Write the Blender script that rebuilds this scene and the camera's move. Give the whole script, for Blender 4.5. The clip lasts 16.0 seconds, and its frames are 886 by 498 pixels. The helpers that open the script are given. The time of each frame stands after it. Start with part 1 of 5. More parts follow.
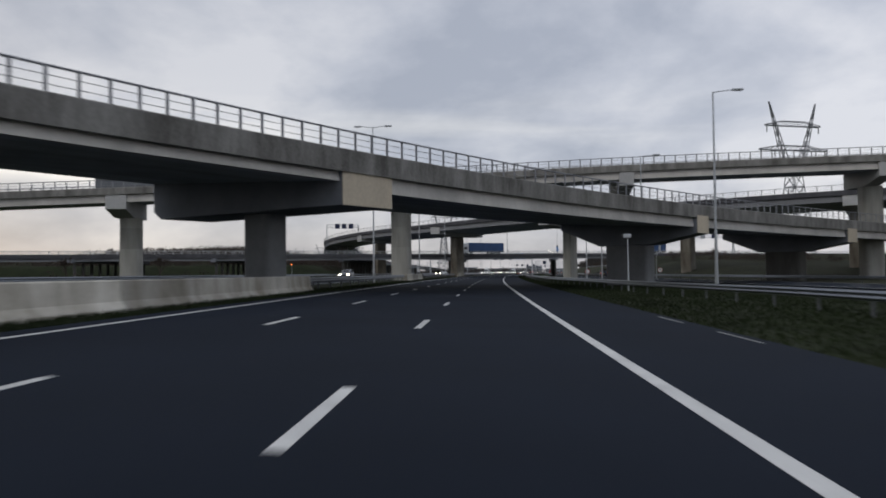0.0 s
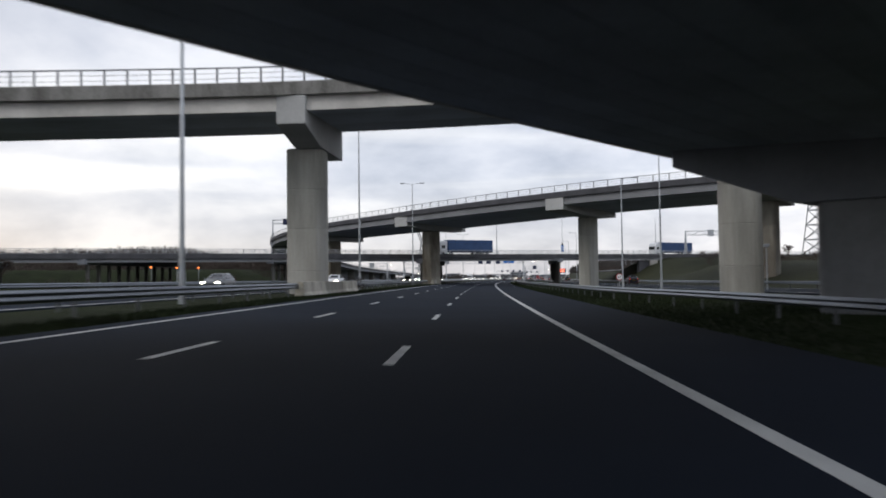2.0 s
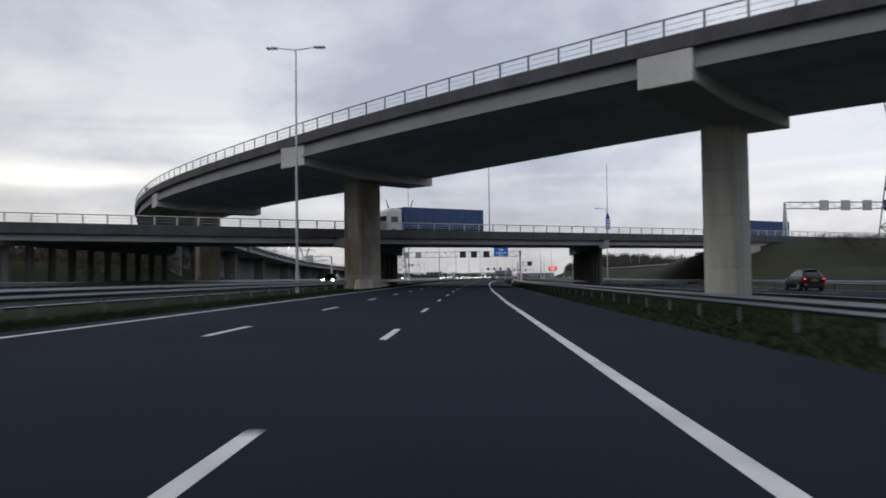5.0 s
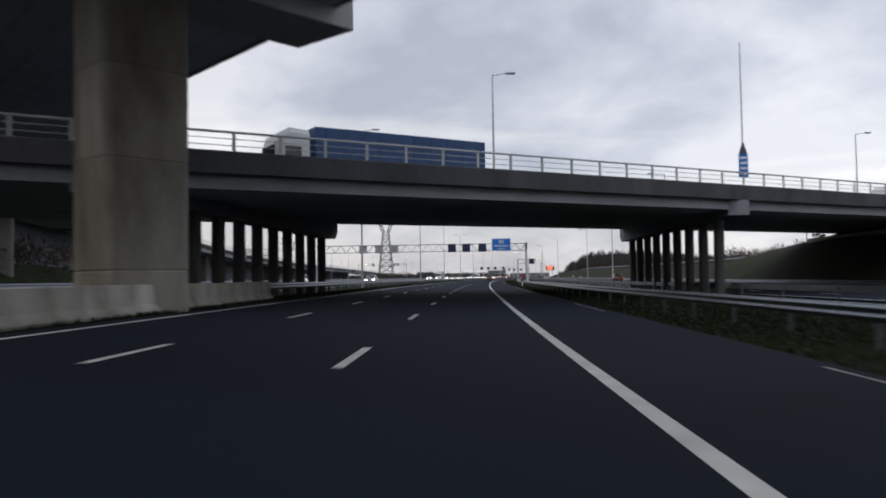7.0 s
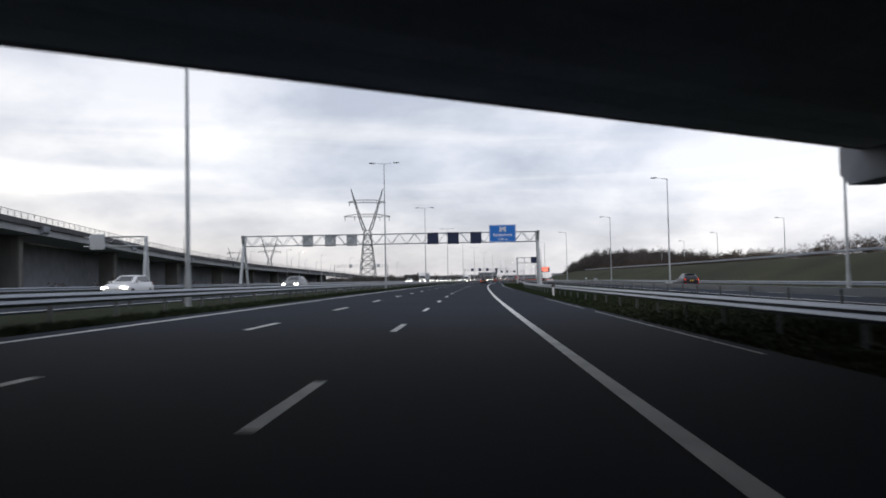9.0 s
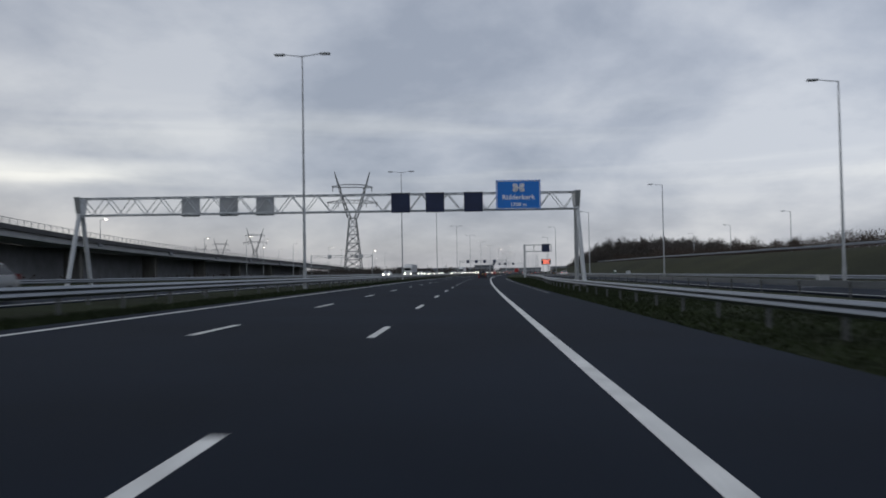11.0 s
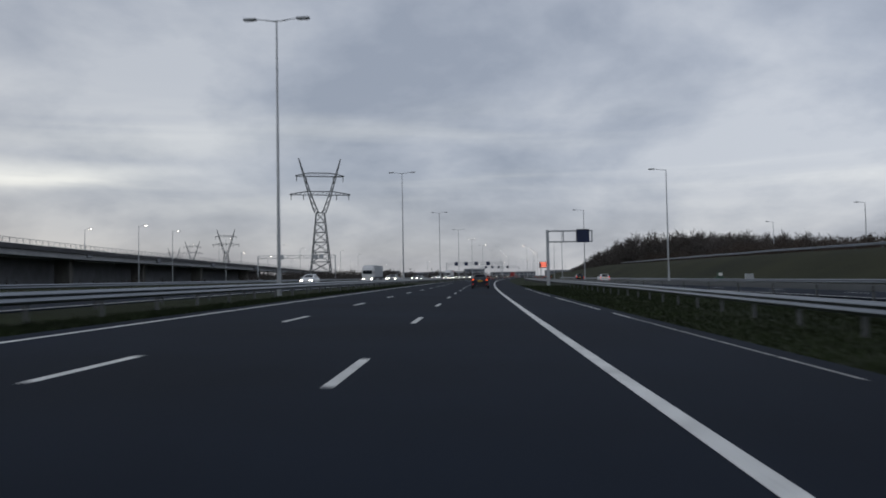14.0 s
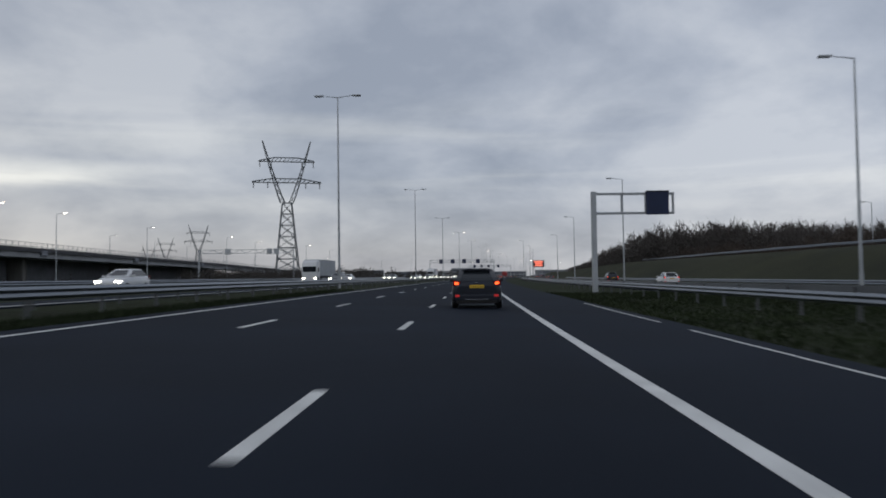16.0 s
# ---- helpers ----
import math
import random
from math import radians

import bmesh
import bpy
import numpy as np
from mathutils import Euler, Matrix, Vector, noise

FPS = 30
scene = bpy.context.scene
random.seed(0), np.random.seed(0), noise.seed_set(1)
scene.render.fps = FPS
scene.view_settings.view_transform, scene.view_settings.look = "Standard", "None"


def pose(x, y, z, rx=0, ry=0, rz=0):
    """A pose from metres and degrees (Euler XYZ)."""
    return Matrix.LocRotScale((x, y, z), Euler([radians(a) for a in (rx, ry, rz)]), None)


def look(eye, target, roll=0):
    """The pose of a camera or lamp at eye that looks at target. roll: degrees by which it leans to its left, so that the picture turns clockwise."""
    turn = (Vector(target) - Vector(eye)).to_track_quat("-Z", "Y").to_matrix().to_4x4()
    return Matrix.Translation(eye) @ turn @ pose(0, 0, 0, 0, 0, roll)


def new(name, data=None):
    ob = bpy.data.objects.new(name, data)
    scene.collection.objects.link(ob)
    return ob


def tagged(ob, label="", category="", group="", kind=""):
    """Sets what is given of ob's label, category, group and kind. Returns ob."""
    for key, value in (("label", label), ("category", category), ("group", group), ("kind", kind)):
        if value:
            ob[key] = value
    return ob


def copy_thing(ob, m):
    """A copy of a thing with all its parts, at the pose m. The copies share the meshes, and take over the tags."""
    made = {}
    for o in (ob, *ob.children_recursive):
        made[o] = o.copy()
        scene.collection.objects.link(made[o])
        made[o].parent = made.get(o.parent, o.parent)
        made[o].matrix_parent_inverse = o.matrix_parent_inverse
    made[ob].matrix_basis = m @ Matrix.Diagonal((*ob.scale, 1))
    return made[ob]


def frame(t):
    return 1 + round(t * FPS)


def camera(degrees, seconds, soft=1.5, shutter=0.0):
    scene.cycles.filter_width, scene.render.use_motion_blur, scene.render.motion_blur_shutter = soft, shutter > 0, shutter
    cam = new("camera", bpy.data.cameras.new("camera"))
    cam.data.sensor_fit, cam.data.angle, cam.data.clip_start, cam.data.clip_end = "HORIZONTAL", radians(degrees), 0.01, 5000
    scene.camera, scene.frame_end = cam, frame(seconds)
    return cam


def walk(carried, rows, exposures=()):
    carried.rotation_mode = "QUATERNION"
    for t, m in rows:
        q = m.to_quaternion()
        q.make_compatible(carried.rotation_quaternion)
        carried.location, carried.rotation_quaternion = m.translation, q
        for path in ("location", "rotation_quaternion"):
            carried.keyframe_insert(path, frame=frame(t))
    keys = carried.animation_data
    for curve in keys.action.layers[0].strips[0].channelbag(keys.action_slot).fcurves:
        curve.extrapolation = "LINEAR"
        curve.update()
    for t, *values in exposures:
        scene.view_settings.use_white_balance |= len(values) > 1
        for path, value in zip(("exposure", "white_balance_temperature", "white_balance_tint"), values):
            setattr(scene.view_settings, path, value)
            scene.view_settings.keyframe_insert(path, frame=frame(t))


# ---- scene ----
cam = camera(59.0, 16.0, soft=1.8, shutter=0.4)
PATH = [
    (0, (-0.153, -1.028, 1.267), (-0.249, 0.968, 1.328), -0.6),
    (0.5, (-0.232, 12.42, 1.24), (-0.317, 14.417, 1.31), -0.7),
    (1, (-0.28, 25.897, 1.282), (-0.351, 27.895, 1.342), -0.7),
    (1.5, (-0.195, 39.7, 1.251), (-0.261, 41.698, 1.32), -0.9),
    (2, (-0.131, 53.602, 1.209), (-0.182, 55.6, 1.286), -0.7),
    (2.5, (0.069, 67.133, 1.224), (0.027, 69.131, 1.297), -0.4),
    (3, (0.277, 80.341, 1.225), (0.248, 82.34, 1.298), -0.7),
    (3.5, (0.581, 93.626, 1.202), (0.573, 95.625, 1.271), -0.8),
    (6, (2.745, 159.89, 1.203), (2.736, 161.888, 1.279), -0.7),
    (6.5, (3.15, 173.067, 1.187), (3.157, 175.066, 1.257), -0.8),
    (7, (3.688, 185.971, 1.207), (3.699, 187.969, 1.281), -0.9),
    (7.5, (4.176, 199.042, 1.181), (4.188, 201.04, 1.254), -1.1),
    (8, (4.704, 212.089, 1.204), (4.721, 214.087, 1.28), -0.7),
    (8.5, (5.295, 225.055, 1.199), (5.323, 227.053, 1.267), -0.8),
    (9, (5.953, 238.074, 1.211), (5.99, 240.072, 1.291), -1.1),
    (11.5, (9.701, 302.681, 1.248), (9.751, 304.679, 1.307), -1.0),
    (12, (10.516, 316.025, 1.228), (10.567, 318.023, 1.302), -1.4),
    (12.5, (11.242, 328.641, 1.255), (11.296, 330.639, 1.314), -1.2),
    (13, (12.032, 341.608, 1.247), (12.092, 343.606, 1.319), -0.8),
    (13.5, (12.92, 354.559, 1.256), (12.988, 356.556, 1.328), -1.0),
    (14, (13.82, 367.516, 1.251), (13.894, 369.513, 1.323), -1.0),
    (14.5, (14.776, 380.36, 1.232), (14.857, 382.358, 1.297), -0.8),
    (15, (15.77, 393.258, 1.245), (15.855, 395.255, 1.314), -0.8),
    (15.5, (16.805, 406.277, 1.235), (16.901, 408.274, 1.295), -0.9),
    (16, (17.843, 419.431, 1.169), (17.948, 421.427, 1.24), -0.8),
]
walk(cam, [(t, look(eye, target, roll)) for t, eye, target, roll in PATH],
     exposures=[(0.0, 0.05, 6500, 10), (0.6, 0.1, 6500, 10), (1.0, 0.28, 6500, 10), (1.6, 0.52, 6500, 10), (2.1, 0.55, 6500, 10), (2.6, 0.5, 6500, 10), (3.1, 0.33, 6500, 10), (3.7, 0.15, 6500, 10), (5.8, 0.25, 6500, 10), (7.0, 0.28, 6500, 10), (7.6, 0.4, 6500, 10), (8.4, 0.5, 6500, 10), (9.1, 0.5, 6500, 10), (10.4, 0.0, 6350, 9), (11.4, -0.24, 6220, 8), (13.0, -0.27, 6220, 8), (16.0, -0.27, 6220, 8)])

# ---- world, sun, exposure ----
CURVE = 0.0002037          # the road bends gently to the right: x = CURVE * y * y / 2


def node(tree, kind, **values):
    n = tree.nodes.new(kind)
    for key, value in values.items():
        if key in n.inputs:
            n.inputs[key].default_value = value
    return n


world = bpy.data.worlds.new("overcast_sky")
scene.world = world
world.use_nodes = True
wt = world.node_tree
wt.nodes.clear()
w_out = wt.nodes.new("ShaderNodeOutputWorld")
w_bg = wt.nodes.new("ShaderNodeBackground")
w_sky = wt.nodes.new("ShaderNodeTexSky")
w_sky.sky_type, w_sky.sun_disc = "NISHITA", False
w_sky.sun_elevation, w_sky.sun_rotation = radians(12), radians(-50)
w_coord = wt.nodes.new("ShaderNodeTexCoord")
w_sep = wt.nodes.new("ShaderNodeSeparateXYZ")
wt.links.new(w_coord.outputs["Generated"], w_sep.inputs[0])
w_up = wt.nodes.new("ShaderNodeMath")
w_up.operation = "MAXIMUM"
w_up.inputs[1].default_value = 0.0
wt.links.new(w_sep.outputs["Z"], w_up.inputs[0])
w_add = wt.nodes.new("ShaderNodeMath")
w_add.operation = "ADD"
w_add.inputs[1].default_value = 0.42
wt.links.new(w_up.outputs[0], w_add.inputs[0])
w_div = wt.nodes.new("ShaderNodeVectorMath")
w_div.operation = "DIVIDE"
w_comb = wt.nodes.new("ShaderNodeCombineXYZ")
for k in range(3):
    wt.links.new(w_add.outputs[0], w_comb.inputs[k])
wt.links.new(w_coord.outputs["Generated"], w_div.inputs[0])
wt.links.new(w_comb.outputs[0], w_div.inputs[1])
w_noise = node(wt, "ShaderNodeTexNoise", Scale=1.9, Detail=7.0, Roughness=0.56, Distortion=0.15)
wt.links.new(w_div.outputs[0], w_noise.inputs["Vector"])
w_ramp = wt.nodes.new("ShaderNodeValToRGB")
el = w_ramp.color_ramp.elements
el[0].position, el[0].color = 0.39, (0.40, 0.435, 0.52, 1)
el[1].position, el[1].color = 0.635, (0.70, 0.715, 0.77, 1)
mid = el.new(0.50)
mid.color = (0.52, 0.55, 0.63, 1)
wt.links.new(w_noise.outputs["Fac"], w_ramp.inputs[0])
# thinner cloud towards the horizon lets more light through
w_low = wt.nodes.new("ShaderNodeMapRange")
w_low.inputs["From Min"].default_value, w_low.inputs["From Max"].default_value = 0.0, 0.22
w_low.inputs["To Min"].default_value, w_low.inputs["To Max"].default_value = 0.96, 1.0
wt.links.new(w_up.outputs[0], w_low.inputs["Value"])
# the cover is thinner to the east
w_east = wt.nodes.new("ShaderNodeMapRange")
w_east.inputs["From Min"].default_value, w_east.inputs["From Max"].default_value = -1.0, 1.0
w_east.inputs["To Min"].default_value, w_east.inputs["To Max"].default_value = 0.78, 1.17
wt.links.new(w_sep.outputs["X"], w_east.inputs["Value"])
w_cover = wt.nodes.new("ShaderNodeMath")
w_cover.operation = "MULTIPLY"
wt.links.new(w_low.outputs[0], w_cover.inputs[0])
wt.links.new(w_east.outputs[0], w_cover.inputs[1])
w_mul = wt.nodes.new("ShaderNodeVectorMath")
w_mul.operation = "SCALE"
wt.links.new(w_ramp.outputs[0], w_mul.inputs[0])
wt.links.new(w_cover.outputs[0], w_mul.inputs["Scale"])
# low breaks in the cloud let through a warmer, paler band
w_map = wt.nodes.new("ShaderNodeMapping")
w_map.inputs["Scale"].default_value = (1.6, 1.6, 16.0)
wt.links.new(w_coord.outputs["Generated"], w_map.inputs[0])
w_gap = node(wt, "ShaderNodeTexNoise", Scale=1.0, Detail=4.0, Roughness=0.5, Distortion=0.4)
wt.links.new(w_map.outputs[0], w_gap.inputs["Vector"])
w_cut = wt.nodes.new("ShaderNodeMapRange")
w_cut.interpolation_type = "SMOOTHSTEP"
w_cut.inputs["From Min"].default_value, w_cut.inputs["From Max"].default_value = 0.46, 0.72
wt.links.new(w_gap.outputs["Fac"], w_cut.inputs["Value"])
w_band = wt.nodes.new("ShaderNodeValToRGB")
be = w_band.color_ramp.elements
be[0].position, be[0].color = 0.03, (0.15, 0.15, 0.15, 1)
be[1].position, be[1].color = 0.24, (0, 0, 0, 1)
be.new(0.075).color = (0.05, 0.05, 0.05, 1)
be.new(0.13).color = (0.7, 0.7, 0.7, 1)
wt.links.new(w_up.outputs[0], w_band.inputs[0])
w_both = wt.nodes.new("ShaderNodeMath")
w_both.operation = "MULTIPLY"
wt.links.new(w_cut.outputs[0], w_both.inputs[0])
wt.links.new(w_band.outputs[0], w_both.inputs[1])
w_warm = wt.nodes.new("ShaderNodeVectorMath")
w_warm.operation = "SCALE"
w_warm.inputs[0].default_value = (0.42, 0.38, 0.28)
wt.links.new(w_both.outputs[0], w_warm.inputs["Scale"])
# one long thin rift low in the west
w_rise = wt.nodes.new("ShaderNodeMath")
w_rise.operation = "MULTIPLY_ADD"
w_rise.inputs[1].default_value = 0.05
wt.links.new(w_gap.outputs["Fac"], w_rise.inputs[0])
wt.links.new(w_sep.outputs["Z"], w_rise.inputs[2])
w_rift = wt.nodes.new("ShaderNodeValToRGB")
w_rift.color_ramp.interpolation = "EASE"
re = w_rift.color_ramp.elements
re[0].position, re[0].color = 0.128, (0, 0, 0, 1)
re[1].position, re[1].color = 0.172, (0, 0, 0, 1)
re.new(0.152).color = (1, 1, 1, 1)
wt.links.new(w_rise.outputs[0], w_rift.inputs[0])
w_west = wt.nodes.new("ShaderNodeMapRange")
w_west.interpolation_type = "SMOOTHSTEP"
w_west.inputs["From Min"].default_value, w_west.inputs["From Max"].default_value = -0.20, -0.38
wt.links.new(w_sep.outputs["X"], w_west.inputs["Value"])
w_rifts = wt.nodes.new("ShaderNodeMath")
w_rifts.operation = "MULTIPLY"
wt.links.new(w_rift.outputs[0], w_rifts.inputs[0])
wt.links.new(w_west.outputs[0], w_rifts.inputs[1])
w_pale = wt.nodes.new("ShaderNodeVectorMath")
w_pale.operation = "SCALE"
w_pale.inputs[0].default_value = (0.34, 0.31, 0.24)
wt.links.new(w_rifts.outputs[0], w_pale.inputs["Scale"])
# the air close to the horizon is a little warmer
w_haze = wt.nodes.new("ShaderNodeMapRange")
w_haze.inputs["From Min"].default_value, w_haze.inputs["From Max"].default_value = 0.0, 0.13
w_haze.inputs["To Min"].default_value, w_haze.inputs["To Max"].default_value = 1.0, 0.0
wt.links.new(w_up.outputs[0], w_haze.inputs["Value"])
w_air = wt.nodes.new("ShaderNodeVectorMath")
w_air.operation = "MULTIPLY_ADD"
w_air.inputs[1].default_value = (0.045, 0.012, -0.035)
wt.links.new(w_haze.outputs[0], w_air.inputs[0])
wt.links.new(w_warm.outputs[0], w_air.inputs[2])
w_light = wt.nodes.new("ShaderNodeVectorMath")
w_light.operation = "ADD"
wt.links.new(w_air.outputs[0], w_light.inputs[0])
wt.links.new(w_pale.outputs[0], w_light.inputs[1])
w_sum = wt.nodes.new("ShaderNodeVectorMath")
w_sum.operation = "ADD"
wt.links.new(w_mul.outputs[0], w_sum.inputs[0])
wt.links.new(w_light.outputs[0], w_sum.inputs[1])
w_mix = wt.nodes.new("ShaderNodeMix")
w_mix.data_type = "RGBA"
w_mix.inputs[0].default_value = 0.93
w_dim = wt.nodes.new("ShaderNodeVectorMath")
w_dim.operation = "SCALE"
w_dim.inputs["Scale"].default_value = 0.10
wt.links.new(w_sky.outputs[0], w_dim.inputs[0])
wt.links.new(w_dim.outputs[0], w_mix.inputs[6])
wt.links.new(w_sum.outputs[0], w_mix.inputs[7])
wt.links.new(w_mix.outputs[2], w_bg.inputs["Color"])
w_bg.inputs["Strength"].default_value = 1.0
wt.links.new(w_bg.outputs[0], w_out.inputs[0])

sun_data = bpy.data.lights.new("sun", "SUN")
sun_data.energy, sun_data.angle, sun_data.color = 0.5, radians(25), (1.0, 0.95, 0.88)
sun = new("sun", sun_data)
sun.matrix_world = look((-60, -40, 60), (0, 20, 0))

# ---- materials ----


def material(name, colour, rough=0.8, metal=0.0, vary=0.25, scale=0.6, grain=8.0, bump=0.15, second=None, streak=0.0, specular=0.4, dist=0.02, fine=0.35, rand=0.1):
    """A surface whose colour drifts between two tones at a large and a small scale, with fine relief."""
    m = bpy.data.materials.new(name)
    m.use_nodes = True
    t = m.node_tree
    b = t.nodes["Principled BSDF"]
    b.inputs["Roughness"].default_value, b.inputs["Metallic"].default_value = rough, metal
    b.inputs["Specular IOR Level"].default_value = specular
    co = t.nodes.new("ShaderNodeTexCoord")
    big = node(t, "ShaderNodeTexNoise", Scale=scale, Detail=5.0, Roughness=0.6)
    small = node(t, "ShaderNodeTexNoise", Scale=grain, Detail=4.0, Roughness=0.65)
    vec = co.outputs["Object"]
    if streak:
        mp = t.nodes.new("ShaderNodeMapping")
        mp.inputs["Scale"].default_value = (1, 1, streak)
        t.links.new(vec, mp.inputs[0])
        t.links.new(mp.outputs[0], big.inputs["Vector"])
    else:
        t.links.new(vec, big.inputs["Vector"])
    t.links.new(vec, small.inputs["Vector"])
    info = t.nodes.new("ShaderNodeObjectInfo")
    add = t.nodes.new("ShaderNodeMath")
    add.operation = "MULTIPLY_ADD"
    add.inputs[1].default_value = fine
    t.links.new(small.outputs["Fac"], add.inputs[0])
    sc = t.nodes.new("ShaderNodeMath")
    sc.operation = "MULTIPLY"
    sc.inputs[1].default_value = 1 - fine
    t.links.new(big.outputs["Fac"], sc.inputs[0])
    t.links.new(sc.outputs[0], add.inputs[2])
    ramp = t.nodes.new("ShaderNodeValToRGB")
    lo = tuple(c * (1 - vary) for c in colour) if second is None else second
    hi = tuple(min(1, c * (1 + vary)) for c in colour)
    ramp.color_ramp.elements[0].position, ramp.color_ramp.elements[0].color = 0.36, (*lo, 1)
    ramp.color_ramp.elements[1].position, ramp.color_ramp.elements[1].color = 0.64, (*hi, 1)
    t.links.new(add.outputs[0], ramp.inputs[0])
    hue = t.nodes.new("ShaderNodeHueSaturation")
    val = t.nodes.new("ShaderNodeMapRange")
    val.inputs["To Min"].default_value, val.inputs["To Max"].default_value = 1 - rand, 1 + rand
    t.links.new(info.outputs["Random"], val.inputs["Value"])
    t.links.new(val.outputs[0], hue.inputs["Value"])
    t.links.new(ramp.outputs[0], hue.inputs["Color"])
    t.links.new(hue.outputs[0], b.inputs["Base Color"])
    if bump:
        bp = t.nodes.new("ShaderNodeBump")
        bp.inputs["Strength"].default_value, bp.inputs["Distance"].default_value = bump, dist
        t.links.new(small.outputs["Fac"], bp.inputs["Height"])
        t.links.new(bp.outputs[0], b.inputs["Normal"])
    return m


def glow(name, colour, strength):
    m = bpy.data.materials.new(name)
    m.use_nodes = True
    b = m.node_tree.nodes["Principled BSDF"]
    b.inputs["Base Color"].default_value = (*colour, 1)
    b.inputs["Emission Color"].default_value = (*colour, 1)
    b.inputs["Emission Strength"].default_value = strength
    return m


ASPHALT = material("asphalt", (0.0100, 0.0152, 0.0258), 0.88, vary=0.28, scale=0.12, grain=60, bump=0.3, specular=0.08, dist=0.006)
DECK = material("deck_asphalt", (0.030, 0.034, 0.040), 0.9, vary=0.2, scale=0.12, grain=30, bump=0.2, specular=0.1)
PAINT = material("road_paint", (0.62, 0.62, 0.60), 0.6, vary=0.14, scale=1.2, grain=25, bump=0.1, second=(0.42, 0.42, 0.41))
CONCRETE = material("concrete", (0.33, 0.32, 0.30), 0.9, vary=0.18, scale=0.35, grain=5, bump=0.12, streak=0.25)
# darker copy of the girder concrete, also put on pillars as shade
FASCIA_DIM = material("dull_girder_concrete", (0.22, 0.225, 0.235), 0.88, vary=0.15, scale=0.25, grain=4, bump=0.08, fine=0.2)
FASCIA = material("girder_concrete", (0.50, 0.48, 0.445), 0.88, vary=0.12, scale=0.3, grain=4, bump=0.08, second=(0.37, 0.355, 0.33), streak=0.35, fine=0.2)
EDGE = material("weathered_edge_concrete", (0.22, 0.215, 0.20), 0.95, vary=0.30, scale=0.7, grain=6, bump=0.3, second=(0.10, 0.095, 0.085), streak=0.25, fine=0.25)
# darker copy of the edge concrete; on the wing wall it carries shade
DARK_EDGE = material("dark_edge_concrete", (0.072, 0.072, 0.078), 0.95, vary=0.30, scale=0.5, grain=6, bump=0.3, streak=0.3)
# pale blue tint stands in for hazy glare over the dark undersides
SOFFIT = material("soffit_concrete", (0.48, 0.51, 0.56), 0.9, vary=0.15, scale=0.3, grain=4, bump=0.08)
CAPPLATE = material("cap_concrete", (0.54, 0.47, 0.36), 0.9, vary=0.15, scale=0.4, grain=5, bump=0.1, streak=0.4)
PALE_CAP = material("pale_cap_concrete", (0.43, 0.43, 0.42), 0.88, vary=0.12, scale=0.4, grain=5, bump=0.08)
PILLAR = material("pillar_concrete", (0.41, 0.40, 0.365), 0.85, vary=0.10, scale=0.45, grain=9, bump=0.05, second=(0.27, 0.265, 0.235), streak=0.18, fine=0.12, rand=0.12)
# darker cap concrete: the crossheads' shade is put into the colour
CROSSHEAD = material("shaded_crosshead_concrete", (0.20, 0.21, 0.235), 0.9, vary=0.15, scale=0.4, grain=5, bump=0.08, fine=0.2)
WORN = material("worn_road_paint", (0.30, 0.30, 0.29), 0.7, vary=0.2, scale=1.2, grain=25, bump=0.1, second=(0.09, 0.09, 0.095))
BARRIER = material("barrier_concrete", (0.47, 0.45, 0.40), 0.9, vary=0.12, scale=0.7, grain=7, bump=0.15, second=(0.25, 0.23, 0.185), streak=0.4, fine=0.2, rand=0.30)
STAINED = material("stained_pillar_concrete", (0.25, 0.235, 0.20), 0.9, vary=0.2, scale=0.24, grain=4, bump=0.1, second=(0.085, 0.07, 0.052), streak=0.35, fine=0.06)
# streaky column grey, darkened to carry the shade under the decks
SHADE_COLUMN = material("shade_toned_column_concrete", (0.15, 0.148, 0.14), 0.92, vary=0.25, scale=0.3, grain=5, bump=0.1, second=(0.085, 0.08, 0.074), streak=0.25, fine=0.15)
POSTSTEEL = material("dull_post_steel", (0.10, 0.105, 0.11), 0.7, 0.3, vary=0.2, scale=1.0, grain=12, bump=0.03)
BEAM = material("guard_rail_steel", (0.20, 0.22, 0.25), 0.36, 1.0, vary=0.10, scale=0.5, grain=14, bump=0.02)
GALV = material("galvanised_steel", (0.42, 0.44, 0.46), 0.5, 0.7, vary=0.15, scale=0.8, grain=12, bump=0.04)
PALERAIL = material("pale_painted_rail", (0.48, 0.49, 0.50), 0.55, 0.1, vary=0.12, scale=0.8, grain=12, bump=0.03)
RAILSTEEL = material("grey_painted_rail", (0.24, 0.245, 0.26), 0.6, 0.3, vary=0.15, scale=0.8, grain=12, bump=0.03)
LATTICE = material("pylon_steel", (0.20, 0.21, 0.22), 0.7, 0.3, vary=0.15, scale=0.3, grain=4, bump=0.0)
DRYGRASS = material("dry_bank_grass", (0.030, 0.031, 0.0165), 0.95, vary=0.3, scale=0.06, grain=6, bump=0.8, second=(0.017, 0.020, 0.012), specular=0.1, dist=0.05)
GRASS = material("grass", (0.019, 0.025, 0.010), 0.95, vary=0.35, scale=0.25, grain=22, bump=0.8, second=(0.013, 0.016, 0.008), specular=0.1, dist=0.05)
BLADE = material("grass_blades", (0.023, 0.032, 0.014), 0.9, vary=0.25, scale=0.2, grain=15, bump=0.0, second=(0.015, 0.019, 0.0105), specular=0.1)
TWIG = material("winter_twigs", (0.062, 0.050, 0.043), 0.95, vary=0.35, scale=0.4, grain=6, bump=0.0, specular=0.1)
EVERGREEN = material("dark_foliage", (0.066, 0.060, 0.056), 0.95, vary=0.4, scale=0.5, grain=6, bump=0.0, specular=0.1)
